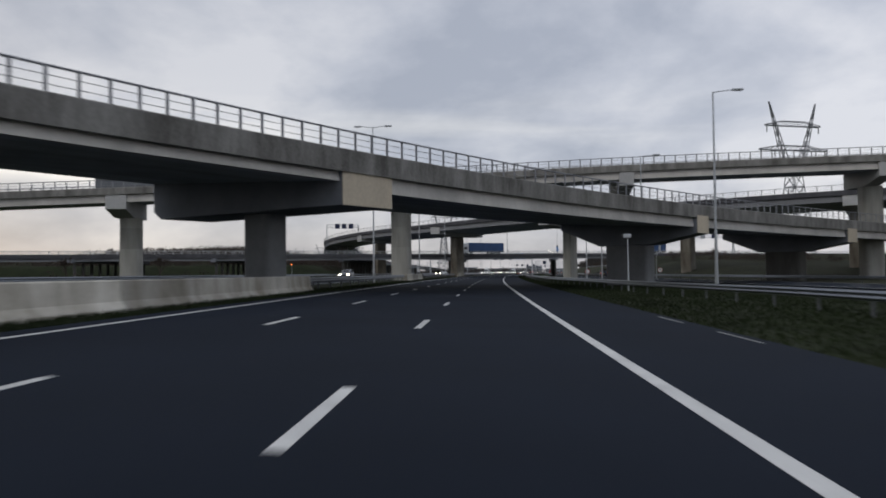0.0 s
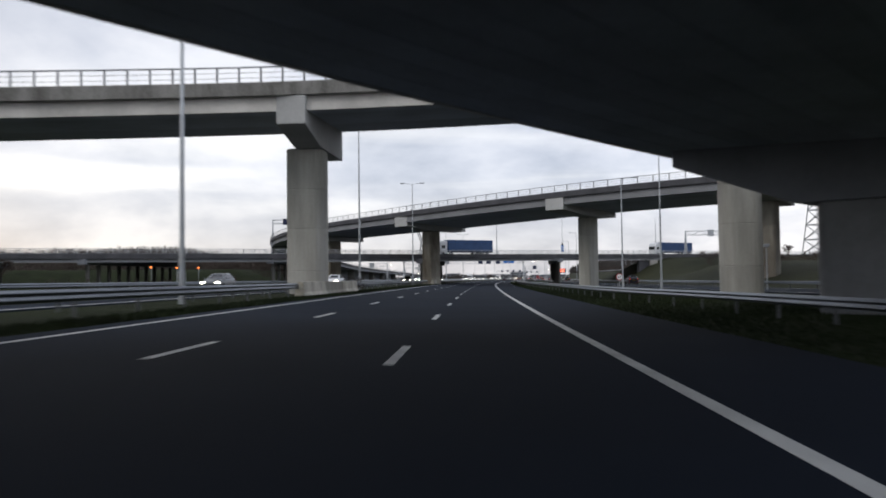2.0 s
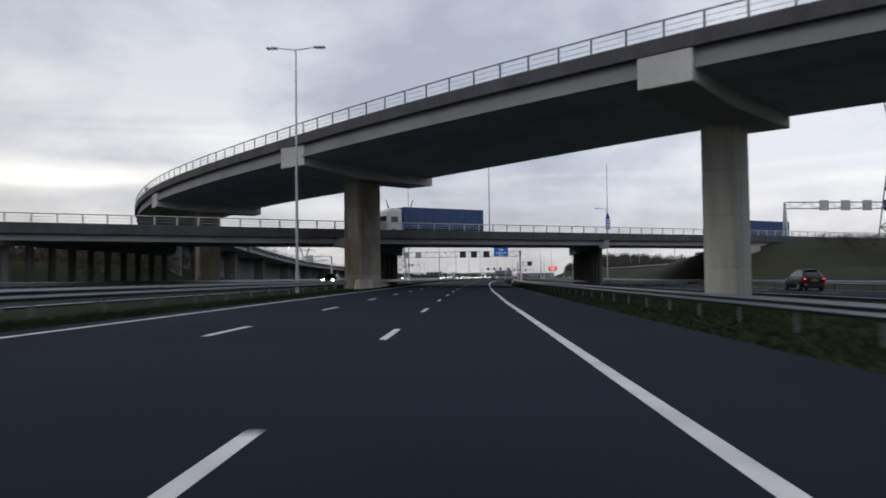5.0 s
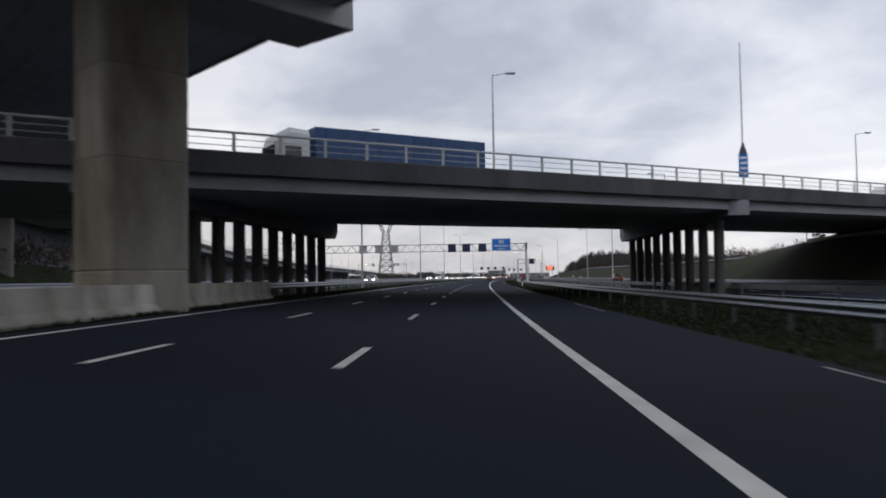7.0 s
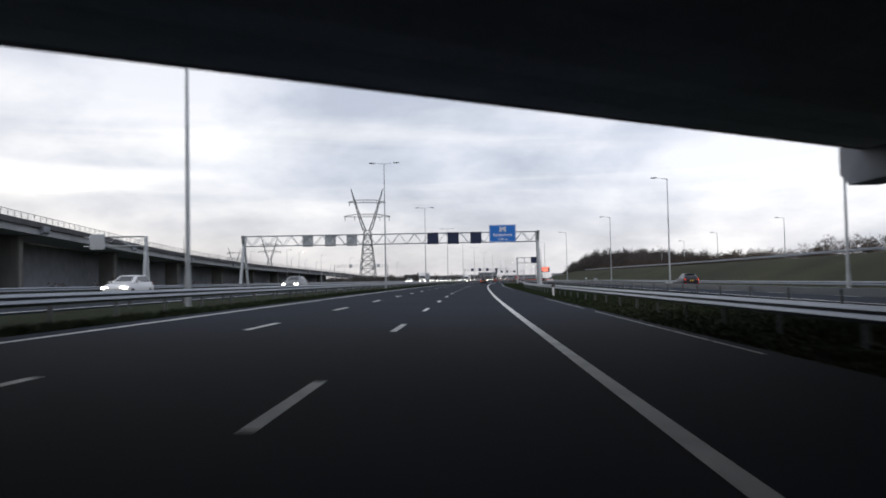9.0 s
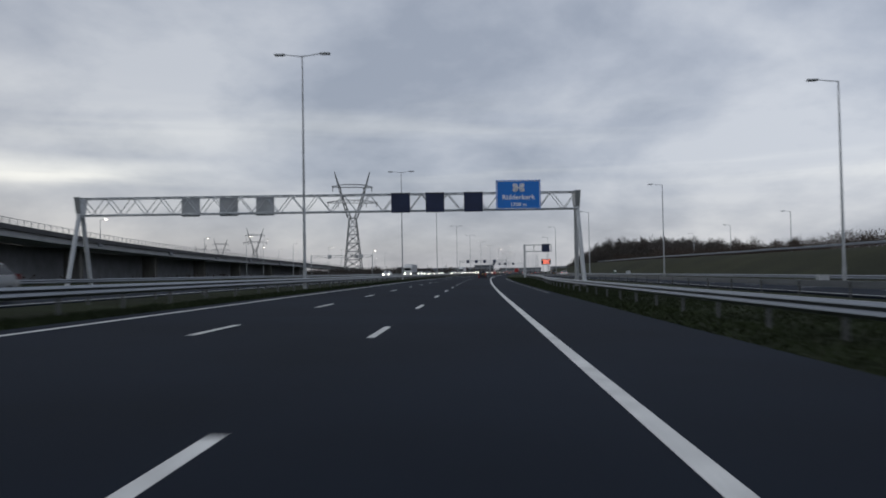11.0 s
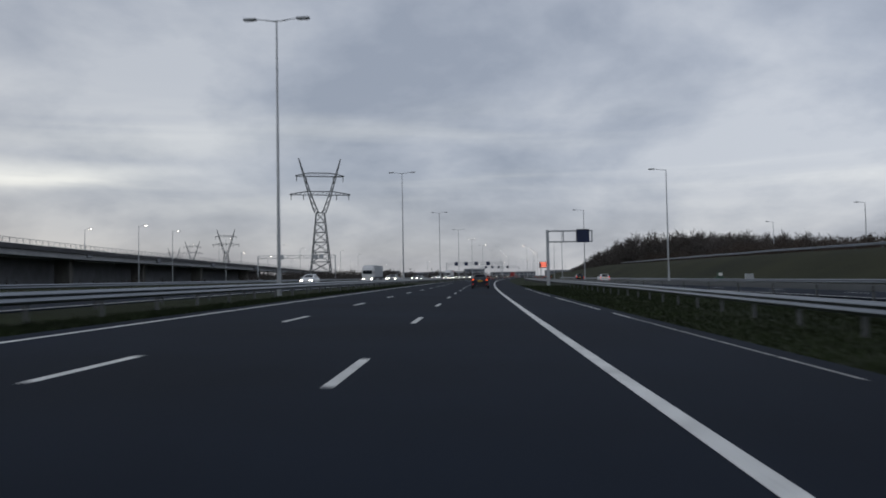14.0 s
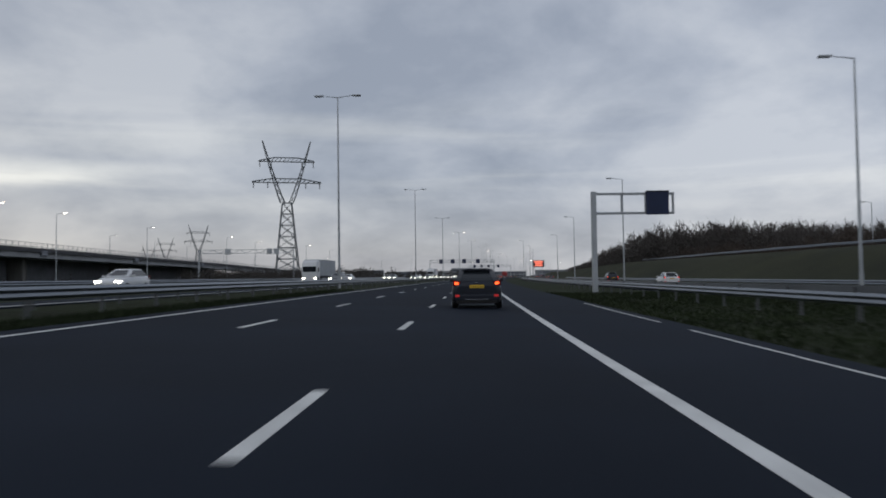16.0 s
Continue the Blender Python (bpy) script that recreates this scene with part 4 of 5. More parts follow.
for a in range(4):
    for b in range(14):
        t0, t1 = b / 14 * 2 * math.pi, (b + 1) / 14 * 2 * math.pi
        cx, cz = 17.92 + 0.46 * math.cos(math.pi / 4 + a * math.pi / 2), 9.24 + 0.29 * math.sin(math.pi / 4 + a * math.pi / 2)
        add_tube(bm, (cx + 0.20 * math.cos(t0), GY - 0.108, cz + 0.15 * math.sin(t0)), (cx + 0.20 * math.cos(t1), GY - 0.108, cz + 0.15 * math.sin(t1)), 0.055, n=5)
add_tube(bm, (17.36, GY - 0.108, 8.92), (18.48, GY - 0.108, 9.56), 0.065, n=5)
add_tube(bm, (17.36, GY - 0.108, 9.56), (18.48, GY - 0.108, 8.92), 0.065, n=5)
part("junction_symbol", bm, SIGNWHITE, sign, "white road-junction symbol")
for x in (16.4, 17.9, 19.4):
    part("sign_bracket", box((x - 0.05, GY - 0.02, 7.3), (x + 0.05, GY + 0.25, 9.7)), GALV, sign)

arm_gantry = thing("cantilever_gantry", "grey steel cantilever gantry with one unlit lane signal", "gantry")
bm = bmesh.new()
add_box(bm, (33.45, 482.8, -0.4), (33.85, 483.2, 8.0), 0.03)
part("post", bm, PANELBACK, arm_gantry)
bm = bmesh.new()
for z in (6.2, 7.8):
    add_box(bm, (33.85, 482.9, z - 0.1), (40.4, 483.1, z + 0.1), 0.02)
for x in (36.0, 38.0, 40.3):
    add_box(bm, (x - 0.08, 482.92, 6.2), (x + 0.08, 483.08, 7.8))
part("arm", bm, PANELBACK, arm_gantry)
signal_panel(arm_gantry, 37.95, 482.7, 6.05, 1.9, 1.95)


def portal(x0, x1, y, z, legs, panels, label, turn=0.0, ground_z=0.0):
    """A plain frame gantry with a box beam and signal panels."""
    top = thing("sign_gantry", label, "gantry", pose(x0, y, ground_z, 0, 0, turn), "distant gantries")
    w = x1 - x0
    bm = bmesh.new()
    truss(bm, 0, w, z - 1.1, z, -0.5, 0.5, max(4, int(w / 2)))
    part("truss_beam", bm, GALV, top)
    for x in legs:
        bm = bmesh.new()
        add_tube(bm, (x, -1.0, -0.3), (x, 0, z), 0.18, n=6)
        add_tube(bm, (x, 1.0, -0.3), (x, 0, z), 0.18, n=6)
        part("leg", bm, PANELBACK, top)
    for x, back in panels:
        signal_panel(top, x, -0.7, z - 1.5, 1.7, 1.8, back)
    return top


portal(61, 87, 270, 8.2, (0, 25.8), ((6, True), (10, True), (14, True), (18, False)), "grey steel gantry on the crossing road's bank", 6.0, 5.4)
portal(-34, -27, 330, 7.0, (7.0,), ((0.8, True),), "short steel gantry over the oncoming exit lane")
portal(-46, -16.5, 670, 10.6, (0, 29.5), ((8.2, True), (21.2, True), (23.4, True)), "distant steel gantry over a slip road")
portal(30, 58, 760, 8.4, (0, 28), ((4, False), (9, False), (14, False), (20, False)), "distant steel gantry over the carriageway")
portal(-56.9, -45.3, 286, 6.6, (0, 11.6), ((3, False), (5.5, False), (8, False)), "steel gantry standing on the curved flyover", 10.0, 12.9)
portal(66, 96, 980, 9.0, (0, 30), ((3, False), (8, False), (13, False), (20, False)), "distant steel gantry over the carriageway")
matrix = thing("matrix_sign", "distant lit red message sign on two steel posts", "sign", pose(117, 985, -0.3))
for x in (-2.6, 2.6):
    part("post", add_tube(bmesh.new(), (x, 0.4, -0.4), (x, 0.4, 10.5), 0.22, n=8), GALV, matrix)
part("board", box((-4.2, -0.2, 7.6), (4.2, 0.2, 12.4), 0.05), BLACK, matrix)
for z, w in ((11.5, 3.3), (10.2, 2.3), (8.8, 2.9)):
    part("lit_bar", box((-w, -0.26, z - 0.36), (w, -0.21, z + 0.36), 0.02), REDSIGN, matrix, "glowing red bar of text")

# ---- power pylons ----


def pylon(height, m, label):
    """A lattice tower with a narrowing foot, a V-shaped head and two crossarms. Built 62 m high."""
    s = height / 62.0
    top = thing("power_pylon", label, "pylon", m, "power pylons")

    def lattice(bm, levels, half, rod):
        prev = None
        for z, (hx, hy) in zip(levels, half):
            ring = [Vector((sx * hx * s, sy * hy * s, z * s)) for sx, sy in ((1, 1), (-1, 1), (-1, -1), (1, -1))]
            if prev:
                for k in range(4):
                    add_tube(bm, prev[k], ring[k], rod * 1.6, n=4)
                    add_tube(bm, prev[k], ring[(k + 1) % 4], rod, n=4)
                    add_tube(bm, prev[(k + 1) % 4], ring[k], rod, n=4)
                    add_tube(bm, ring[k], ring[(k + 1) % 4], rod, n=4)
            prev = ring
    bm = bmesh.new()
    lv = np.linspace(0, 36, 8)
    lattice(bm, lv, [(5.6 - 3.5 * z / 36, 5.6 - 3.5 * z / 36) for z in lv], 0.10 * s + 0.05)
    part("tower_foot", bm, LATTICE, top)
    for side in (-1, 1):
        bm = bmesh.new()
        prev = None
        for k in range(9):
            z = 36 + 28.5 * k / 8
            cx = side * (1.9 + 9.0 * (k / 8) ** 0.9)
            w = 1.5 * (1 - k / 8) + 0.15
            ring = [Vector(((cx + sx * w * 0.6) * s, sy * w * s, z * s)) for sx, sy in ((1, 1), (-1, 1), (-1, -1), (1, -1))]
            if prev:
                for j in range(4):
                    add_tube(bm, prev[j], ring[j], 0.16 * s + 0.04, n=4)
                    add_tube(bm, prev[j], ring[(j + 1) % 4], 0.09 * s + 0.03, n=4)
            prev = ring
        part("head_limb", bm, LATTICE, top)
    for z, reach in ((45.3, 15.6), (55, 12.6)):
        bm = bmesh.new()
        n = 14
        xs = np.linspace(-reach, reach, n + 1)
        for a, b in zip(xs, xs[1:]):
            ha, hb = (0.4 + 1.5 * min(1.0, 1.8 * (1 - abs(q) / reach)) for q in (a, b))
            for y in (-0.7, 0.7):
                add_tube(bm, (a * s, y * s, z * s), (b * s, y * s, z * s), 0.12 * s + 0.03, n=4)
                add_tube(bm, (a * s, y * s, (z + ha) * s), (b * s, y * s, (z + hb) * s), 0.12 * s + 0.03, n=4)
                add_tube(bm, (a * s, y * s, z * s), (b * s, y * s, (z + hb) * s), 0.08 * s + 0.03, n=4)
            add_tube(bm, (a * s, -0.7 * s, z * s), (b * s, 0.7 * s, z * s), 0.08 * s + 0.03, n=4)
        arm = part("crossarm", bm, LATTICE, top)
        for x in (-0.96 * reach, -0.55 * reach, 0.55 * reach, 0.96 * reach):
            bm = bmesh.new()
            add_tube(bm, (x * s, 0, (z - 2.6) * s), (x * s, 0, z * s), 0.22 * s, n=5)
            part("insulator", bm, LATTICE, arm)
    return top


pylon(66, pose(-38, 805, 0, 0, 0, 12), "steel lattice power pylon with a V-shaped head")
pylon(77.5, pose(155.7, 394.6, ground_height(155.7, 394.6), 0, 0, 18), "steel lattice power pylon rising behind the flyover")
pylon(62, pose(-215, 1330, 0, 0, 0, 20), "distant steel lattice power pylon")
pylon(60, pose(-320, 1560, 0, 0, 0, 20), "distant steel lattice power pylon")
pylon(60, pose(-420, 1800, 0, 0, 0, 20), "distant steel lattice power pylon")

# ---- vehicles ----


TYRE_BM = bmesh.new()
loft(TYRE_BM, [[(x, r * math.cos(a), r * math.sin(a)) for a in np.linspace(0, 2 * math.pi, 21)[:-1]] for x, r in ((-0.10, 0.22), (-0.10, 0.29), (-0.07, 0.315), (0.07, 0.315), (0.10, 0.29), (0.10, 0.22))])
TYRE = finish(TYRE_BM, "tyre", RUBBER)
RIM_BM = bmesh.new()
loft(RIM_BM, [[(x, r * math.cos(a), r * math.sin(a)) for a in np.linspace(0, 2 * math.pi, 17)[:-1]] for x, r in ((-0.085, 0.19), (-0.105, 0.215), (0.105, 0.215), (0.085, 0.19))])
for k in range(5):
    a = 2 * math.pi * k / 5
    add_tube(RIM_BM, (0.095, 0.04 * math.cos(a), 0.04 * math.sin(a)), (0.095, 0.19 * math.cos(a), 0.19 * math.sin(a)), 0.025, n=4)
RIM = finish(RIM_BM, "rim", CHROME)


def wheels(top, half, axles, radius=0.315):
    for y in axles:
        for side in (-1, 1):
            m = pose(side * (half - 0.10), y, radius, 0, 0, 0 if side > 0 else 180) @ Matrix.Diagonal((1, radius / 0.315, radius / 0.315, 1))
            wheel = link("wheel", None, top, m=m)
            link("tyre", TYRE, wheel)
            link("rim", RIM, wheel)


def side_ring(y, hw, zb, zt, belly=0.07):
    """A car body's cross-section at y."""
    h = zt - zb
    right = [(hw * 0.80, zb), (hw - 0.03, zb + 0.05), (hw, zb + 0.30 * h), (hw, zb + 0.62 * h), (hw - 0.05, zt - 0.04), (hw - 0.12, zt)]
    return [(x, y, z) for x, z in right] + [(-x, y, z) for x, z in right[::-1]]


def car(label, paint, m, group, tail=True, front=True, bright=True, tall=1.0):
    """A hatchback of 4.3 m facing +y, with lit lamps."""
    top = thing("car", label, "car", m, group)
    rows = [(-2.17, 0.72, 0.42, 0.82), (-2.12, 0.80, 0.33, 0.93), (-2.02, 0.86, 0.26, 1.00), (-1.70, 0.90, 0.22, 1.02), (-0.80, 0.91, 0.20, 1.00), (0.50, 0.91, 0.20, 0.97), (1.20, 0.90, 0.21, 0.93), (1.70, 0.87, 0.24, 0.84), (2.02, 0.80, 0.30, 0.72), (2.15, 0.68, 0.38, 0.62)]
    body = part("body", loft(bmesh.new(), [side_ring(y, hw, zb, zt * (tall if zt > 0.9 else 1)) for y, hw, zb, zt in rows]), paint, top)
    for poly in body.data.polygons:
        poly.use_smooth = len(poly.vertices) == 4
    z0, z1 = 0.98 * tall, 1.47 * tall

    def cabin(k, grow=0.0):
        """The glass-house outline at height share k, 0 at the waist and 1 at the roof."""
        z = z0 + (z1 - z0) * k
        back, front_ = -2.05 + 0.62 * k ** 1.3, 1.02 - 1.05 * k ** 0.9
        hw = 0.77 - 0.21 * k ** 1.25 + grow
        q = 0.16
        return [(hw, back + q, z), (hw, front_ - q, z), (hw - q, front_ + grow, z), (-hw + q, front_ + grow, z), (-hw, front_ - q, z), (-hw, back + q, z), (-hw + q, back - grow, z), (hw - q, back - grow, z)]
    part("cabin", loft(bmesh.new(), [cabin(k) for k in (0, 0.3, 0.6, 0.9)]), paint, top)
    for name, a, b in (("side_window", 0, 1), ("windscreen", 2, 3), ("side_window", 4, 5), ("rear_window", 6, 7)):
        rings = []
        for k in (0.06, 0.3, 0.6, 0.86):
            outer, inner = cabin(k, 0.008), cabin(k, -0.02)
            pa, pb, qa, qb = Vector(outer[a]), Vector(outer[b]), Vector(inner[a]), Vector(inner[b])
            rings.append([pa.lerp(pb, 0.02), pa.lerp(pb, 0.98), qa.lerp(qb, 0.98), qa.lerp(qb, 0.02)])
        part(name, loft(bmesh.new(), rings), CARGLASS, top, "dark tinted glass")
    roof = [cabin(k, g) for k, g in ((0.86, 0.012), (0.93, 0.0), (0.985, -0.06), (1.0, -0.20))]
    part("roof", loft(bmesh.new(), roof), paint, top)
    lip = [[(x, y, z) for x, z in ((w, z1 - 0.075), (w, z1 - 0.035), (w - 0.10, z1 - 0.012), (-w + 0.10, z1 - 0.012), (-w, z1 - 0.035), (-w, z1 - 0.075))] for y, w in ((-1.72, 0.46), (-1.62, 0.52), (-1.40, 0.54))]
    part("spoiler", loft(bmesh.new(), lip), paint, top)
    part("tailgate_shut_line", box((-0.66, -2.172, 0.60), (0.66, -2.160, 0.615)), RUBBER, top)
    part("lower_valance", box((-0.74, -2.20, 0.20), (0.74, -2.02, 0.33), 0.03), RUBBER, top, "matt black lower bumper")
    for side in (-1, 1):
        near, far = sorted((side * 0.58, side * 0.86))
        lamp = part("tail_lamp", loft(bmesh.new(), [[(x, y, z) for x, z in ((far, 0.83), (far, 1.05 if side > 0 else 0.99), (near, 0.99 if side > 0 else 1.05), (near, 0.83))] for y in (-2.135, -1.86)]), LAMPRED, top, "red tail lamp housing")
        if not front or bright:
            inner, outer = sorted((side * 0.65, side * 0.80))
            part("bulb", box((inner, -2.150, 0.88), (outer, -2.128, 0.97), 0.02), BRAKE if bright else TAIL, lamp, "glowing amber-red lamp")
        part("reflector", box((min(side * 0.62, side * 0.78), -2.225, 0.44), (max(side * 0.62, side * 0.78), -2.19, 0.52), 0.012), TAILDIM, top, "red bumper reflector with a faint glow of its own")
        part("head_lamp", box((min(side * 0.42, side * 0.79), 1.86, 0.58), (max(side * 0.42, side * 0.79), 2.14, 0.74), 0.03), HEAD if front else CHROME, top, "headlamp")
        mirror = bmesh.new()
        add_box(mirror, (min(side * 0.90, side * 1.04), 0.52, 0.96), (max(side * 0.90, side * 1.04), 0.66, 1.09), 0.03)
        part("wing_mirror", mirror, paint, top)
    part("rear_bumper", box((-0.80, -2.21, 0.30), (0.80, -2.08, 0.52), 0.05), paint, top)
    part("bumper_trim", box((-0.42, -2.225, 0.335), (0.42, -2.195, 0.355), 0.008), CHROME, top, "thin pale bumper strip")
    part("badge", box((-0.06, -2.165, 0.925), (0.06, -2.12, 0.965), 0.01), CHROME, top)
    plate = part("number_plate", box((-0.26, -2.185, 0.755), (0.26, -2.15, 0.865), 0.006), PLATE, top, "yellow plate with plain dark bars")
    bm = bmesh.new()
    for k in range(6):
        x = -0.20 + 0.08 * k
        add_box(bm, (x - 0.018, -2.189, 0.785), (x + 0.018, -2.184, 0.838))
    part("bar", bm, BLACK, plate)
    part("wiper", add_tube(bmesh.new(), (-0.05, -1.98, 1.06), (0.34, -1.92, 1.12), 0.012, n=4), RUBBER, top)
    wheels(top, 0.91, (-1.30, 1.32))
    return top


def lane(y, off, back=False, z=None):
    return pose(road_x(y, off), y, (level(off) if z is None else z) + 0.0, 0, 0, road_turn(y) + (180 if back else 0))


car("dark blue-grey hatchback with lit tail lamps on the motorway lane", CARDARK, lane(449.6, 0.12), "cars driving ahead")
ahead = car("grey car with lit tail lamps far ahead", CARGREY, lane(640, 0.1), "cars driving ahead", front=False, bright=False)
for y, off in ((700, -3.4), (735, 0.0), (760, -6.8), (790, 0.1), (812, -3.3), (850, -0.1), (868, -6.9), (905, -3.4), (930, 0.1), (985, -3.5), (1010, 0.0)):
    copy_thing(ahead, lane(y, off))
oncoming = car("grey oncoming car with bright headlamps", CARGREY, lane(318, -18.0, True), "oncoming cars", bright=False)
for y, off in ((120, -22.5), (232, -18.2), (520, -17.9), (610, -22.3), (655, -18.1), (690, -26.6), (720, -17.9), (752, -22.4), (781, -18.0), (812, -26.8), (838, -22.5), (860, -18.2), (890, -22.3), (915, -18.0), (945, -26.7), (975, -22.4), (1005, -18.0), (630, -26.5), (675, -17.8), (768, -26.8), (795, -22.2), (825, -17.9), (850, -26.6), (902, -26.7), (930, -22.5), (960, -18.1), (1030, -26.5), (1060, -18.0)):
    copy_thing(oncoming, lane(y, off, True))
white_car = car("white oncoming car with bright headlamps", CARWHITE, lane(290, -22.4, True), "oncoming cars", bright=False)
for y, off in ((470, -22.3), (150, -18.3), (575, -26.4), (668, -22.4)):
    copy_thing(white_car, lane(y, off, True))
side_car = car("dark estate car on the parallel road", CARDARK, lane(330, right_road(330) + 1.9, z=-0.16), "cars on the parallel road", front=False, bright=False, tall=1.12)
for y in (196, 540):
    copy_thing(side_car, lane(y, right_road(y) + 1.9, z=-0.16))
silver = car("silver car on the parallel road", CARWHITE, lane(505, right_road(505) + 1.9, z=-0.16), "cars on the parallel road", front=False, bright=False)
for y, k in ((640, -1.9), (668, 1.9), (712, -1.9), (760, 1.8), (815, -1.9), (860, 1.9)):
    copy_thing(ahead, lane(y, right_road(y) + k, z=level(right_road(y)) + 0.06))
car("red car with lit tail lamps far ahead", CARRED, lane(672, -3.4), "cars driving ahead", front=False, bright=False)


def lorry(label, cab_mat, box_mat, m, length=13.0, head=True):
    """An articulated lorry facing +y: tractor cab and box trailer."""
    top = thing("lorry", label, "lorry", m)
    cab = part("cab", loft(bmesh.new(), [[(x * w, y, z) for x, z in ((1.22, z0), (1.25, 1.2), (1.25, z1 - 0.3), (1.1, z1), (-1.1, z1), (-1.25, z1 - 0.3), (-1.25, 1.2), (-1.22, z0))] for y, w, z0, z1 in ((0.4, 1, 0.6, 3.5), (1.6, 1, 0.5, 3.6), (2.2, 1, 0.4, 3.2), (2.45, 0.94, 0.4, 2.6))]), cab_mat, top, "painted cab")
    part("windscreen", box((-1.08, 2.25, 1.75), (1.08, 2.46, 2.6), 0.03), CARGLASS, cab)
    for side in (-1, 1):
        part("head_lamp", box((min(side * 0.75, side * 1.1), 2.40, 0.65), (max(side * 0.75, side * 1.1), 2.52, 0.85), 0.03), HEAD if head else CHROME, cab)
        part("side_window", box((min(side * 1.22, side * 1.262), 0.9, 1.75), (max(side * 1.22, side * 1.262), 1.9, 2.5), 0.01), CARGLASS, cab)
    trailer = part("trailer", box((-1.27, -length, 1.15), (1.27, 0.05, 3.75), 0.04), box_mat, top, "box trailer with ribbed sides")
    rib = finish(box((-0.014, -0.04, 1.2), (0.014, 0.04, 3.7)), "rib", box_mat)
    for y in np.arange(-length + 0.6, 0, 1.2):
        for side in (-1, 1):
            link("rib", rib, trailer, m=pose(side * 1.286, y, 0))
    part("frame_rail", box((-1.22, -length, 0.95), (1.22, 1.0, 1.13), 0.02), BLACK, top)
    wheels(top, 1.25, (1.5, -0.6, -length + 1.6, -length + 2.9, -length + 4.2), 0.5)
    return top


turn_d = -58.3
lorry("blue-sided articulated lorry crossing the overpass", CARWHITE, CARBLUE, pose(-4.0, 232.4, 6.4, 0, 0, 180 + turn_d), 12.0, False)
lorry("blue-sided articulated lorry further along the overpass", CARWHITE, CARBLUE, pose(54, 272, 6.88, 0, 0, 180 + turn_d), 12.0, False)
lorry("oncoming lorry with a white cab and lit lamps", CARWHITE, PANELBACK, lane(545, -26.6, True), 12.0)
lorry("white oncoming lorry with lit lamps", CARWHITE, CARWHITE, lane(705, -22.2, True), 12.0)
lorry("red-backed lorry far ahead on the motorway", CARGREY, CARRED, lane(880, -0.2), 11.0)
bus = thing("bus", "yellow and grey bus on the tall flyover", "bus", pose(-46, 103.5, 12.7, 0, 0, -80))
part("body", box((-1.25, -6.0, 0.35), (1.25, 6.0, 3.1), 0.12), CARGREY, bus)
part("window_band", box((-1.262, -5.6, 1.35), (1.262, 5.9, 2.5), 0.05), CARGLASS, bus)
part("roof_band", box((-1.27, -5.9, 2.62), (1.27, 5.9, 2.95), 0.06), PLATE, bus, "yellow roof band")
wheels(bus, 1.22, (-3.6, 3.7), 0.48)

# ---- small roadside things ----
GREEN = material("green_cabinet_paint", (0.03, 0.07, 0.045), 0.5, vary=0.1, scale=1, grain=12, bump=0.02)
green_cabinet = thing("roadside_cabinet", "dark green roadside cabinet with a pale meter door", "cabinet", pose(50.6, 461, ground_height(50.6, 461)) @ Matrix.Diagonal((1.05, 1.05, 1.05, 1)))
part("case", box((-0.46, -0.3, 0.0), (0.46, 0.3, 0.85), 0.03), GREEN, green_cabinet)
part("meter_box", box((-0.16, -0.22, 0.85), (0.40, 0.22, 1.40), 0.05), GREEN, green_cabinet)
part("lid", box((-0.10, -0.245, 0.98), (0.34, -0.22, 1.33), 0.01), SIGNWHITE, green_cabinet, "pale meter door")
part("plinth", box((-0.42, -0.26, -0.3), (0.42, 0.26, 0.0), 0.02), CONCRETE, green_cabinet)
cabinet = thing("roadside_cabinet", "pale grey roadside cabinet on the verge of the bank", "cabinet", pose(52.6, 457, ground_height(52.6, 457)) @ Matrix.Diagonal((0.85, 0.9, 0.9, 1)), "roadside cabinets")
part("case", box((-0.5, -0.3, 0.08), (0.5, 0.3, 0.88), 0.03), PANELBACK, cabinet)
part("lid", box((-0.53, -0.33, 0.88), (0.53, 0.33, 0.95), 0.02), PANELBACK, cabinet)
part("plinth", box((-0.47, -0.27, -0.3), (0.47, 0.27, 0.08), 0.02), CONCRETE, cabinet)
copy_thing(cabinet, pose(41, 352, ground_height(41, 352)))


def speed_sign(m, label):
    top = thing("round_sign", label, "road sign", m, "round road signs")
    part("post", add_tube(bmesh.new(), (0, 0, -0.3), (0, 0, 1.9), 0.045, n=8), GALV, top)
    disc = part("disc", add_tube(bmesh.new(), (0, -0.06, 1.5), (0, -0.09, 1.5), 0.52, n=24), CARRED, top, "red sign rim")
    face = part("face", add_tube(bmesh.new(), (0, -0.092, 1.5), (0, -0.098, 1.5), 0.40, n=24), SIGNWHITE, disc, "white sign face with dark bars")
    bm = bmesh.new()
    for x in (-0.14, 0.14):
        add_box(bm, (x - 0.06, -0.104, 1.36), (x + 0.06, -0.1, 1.64))
    part("bar", bm, BLACK, face)
    return top


sign_1 = speed_sign(pose(22.9, 170, ground_height(22.9, 170)), "round red-rimmed speed sign beside the parallel road")
copy_thing(sign_1, pose(38.0, 168, ground_height(38.0, 168)))
warning = thing("warning_lamp", "lit amber warning lamp on a post beneath the overpass", "lamp", pose(-53.8, 187.1, ground_height(-53.8, 187.1)), "amber warning lamps")
part("post", add_tube(bmesh.new(), (0, 0, -0.2), (0, 0, 3.2), 0.06, 0.05, 8), GALV, warning)
part("lamp_head", add_tube(bmesh.new(), (0, -0.12, 3.45), (0, 0.12, 3.45), 0.20, n=14), BLACK, warning)
part("lens", add_tube(bmesh.new(), (0, -0.17, 3.45), (0, -0.121, 3.45), 0.15, n=14), INDICATOR, warning, "glowing amber lens")
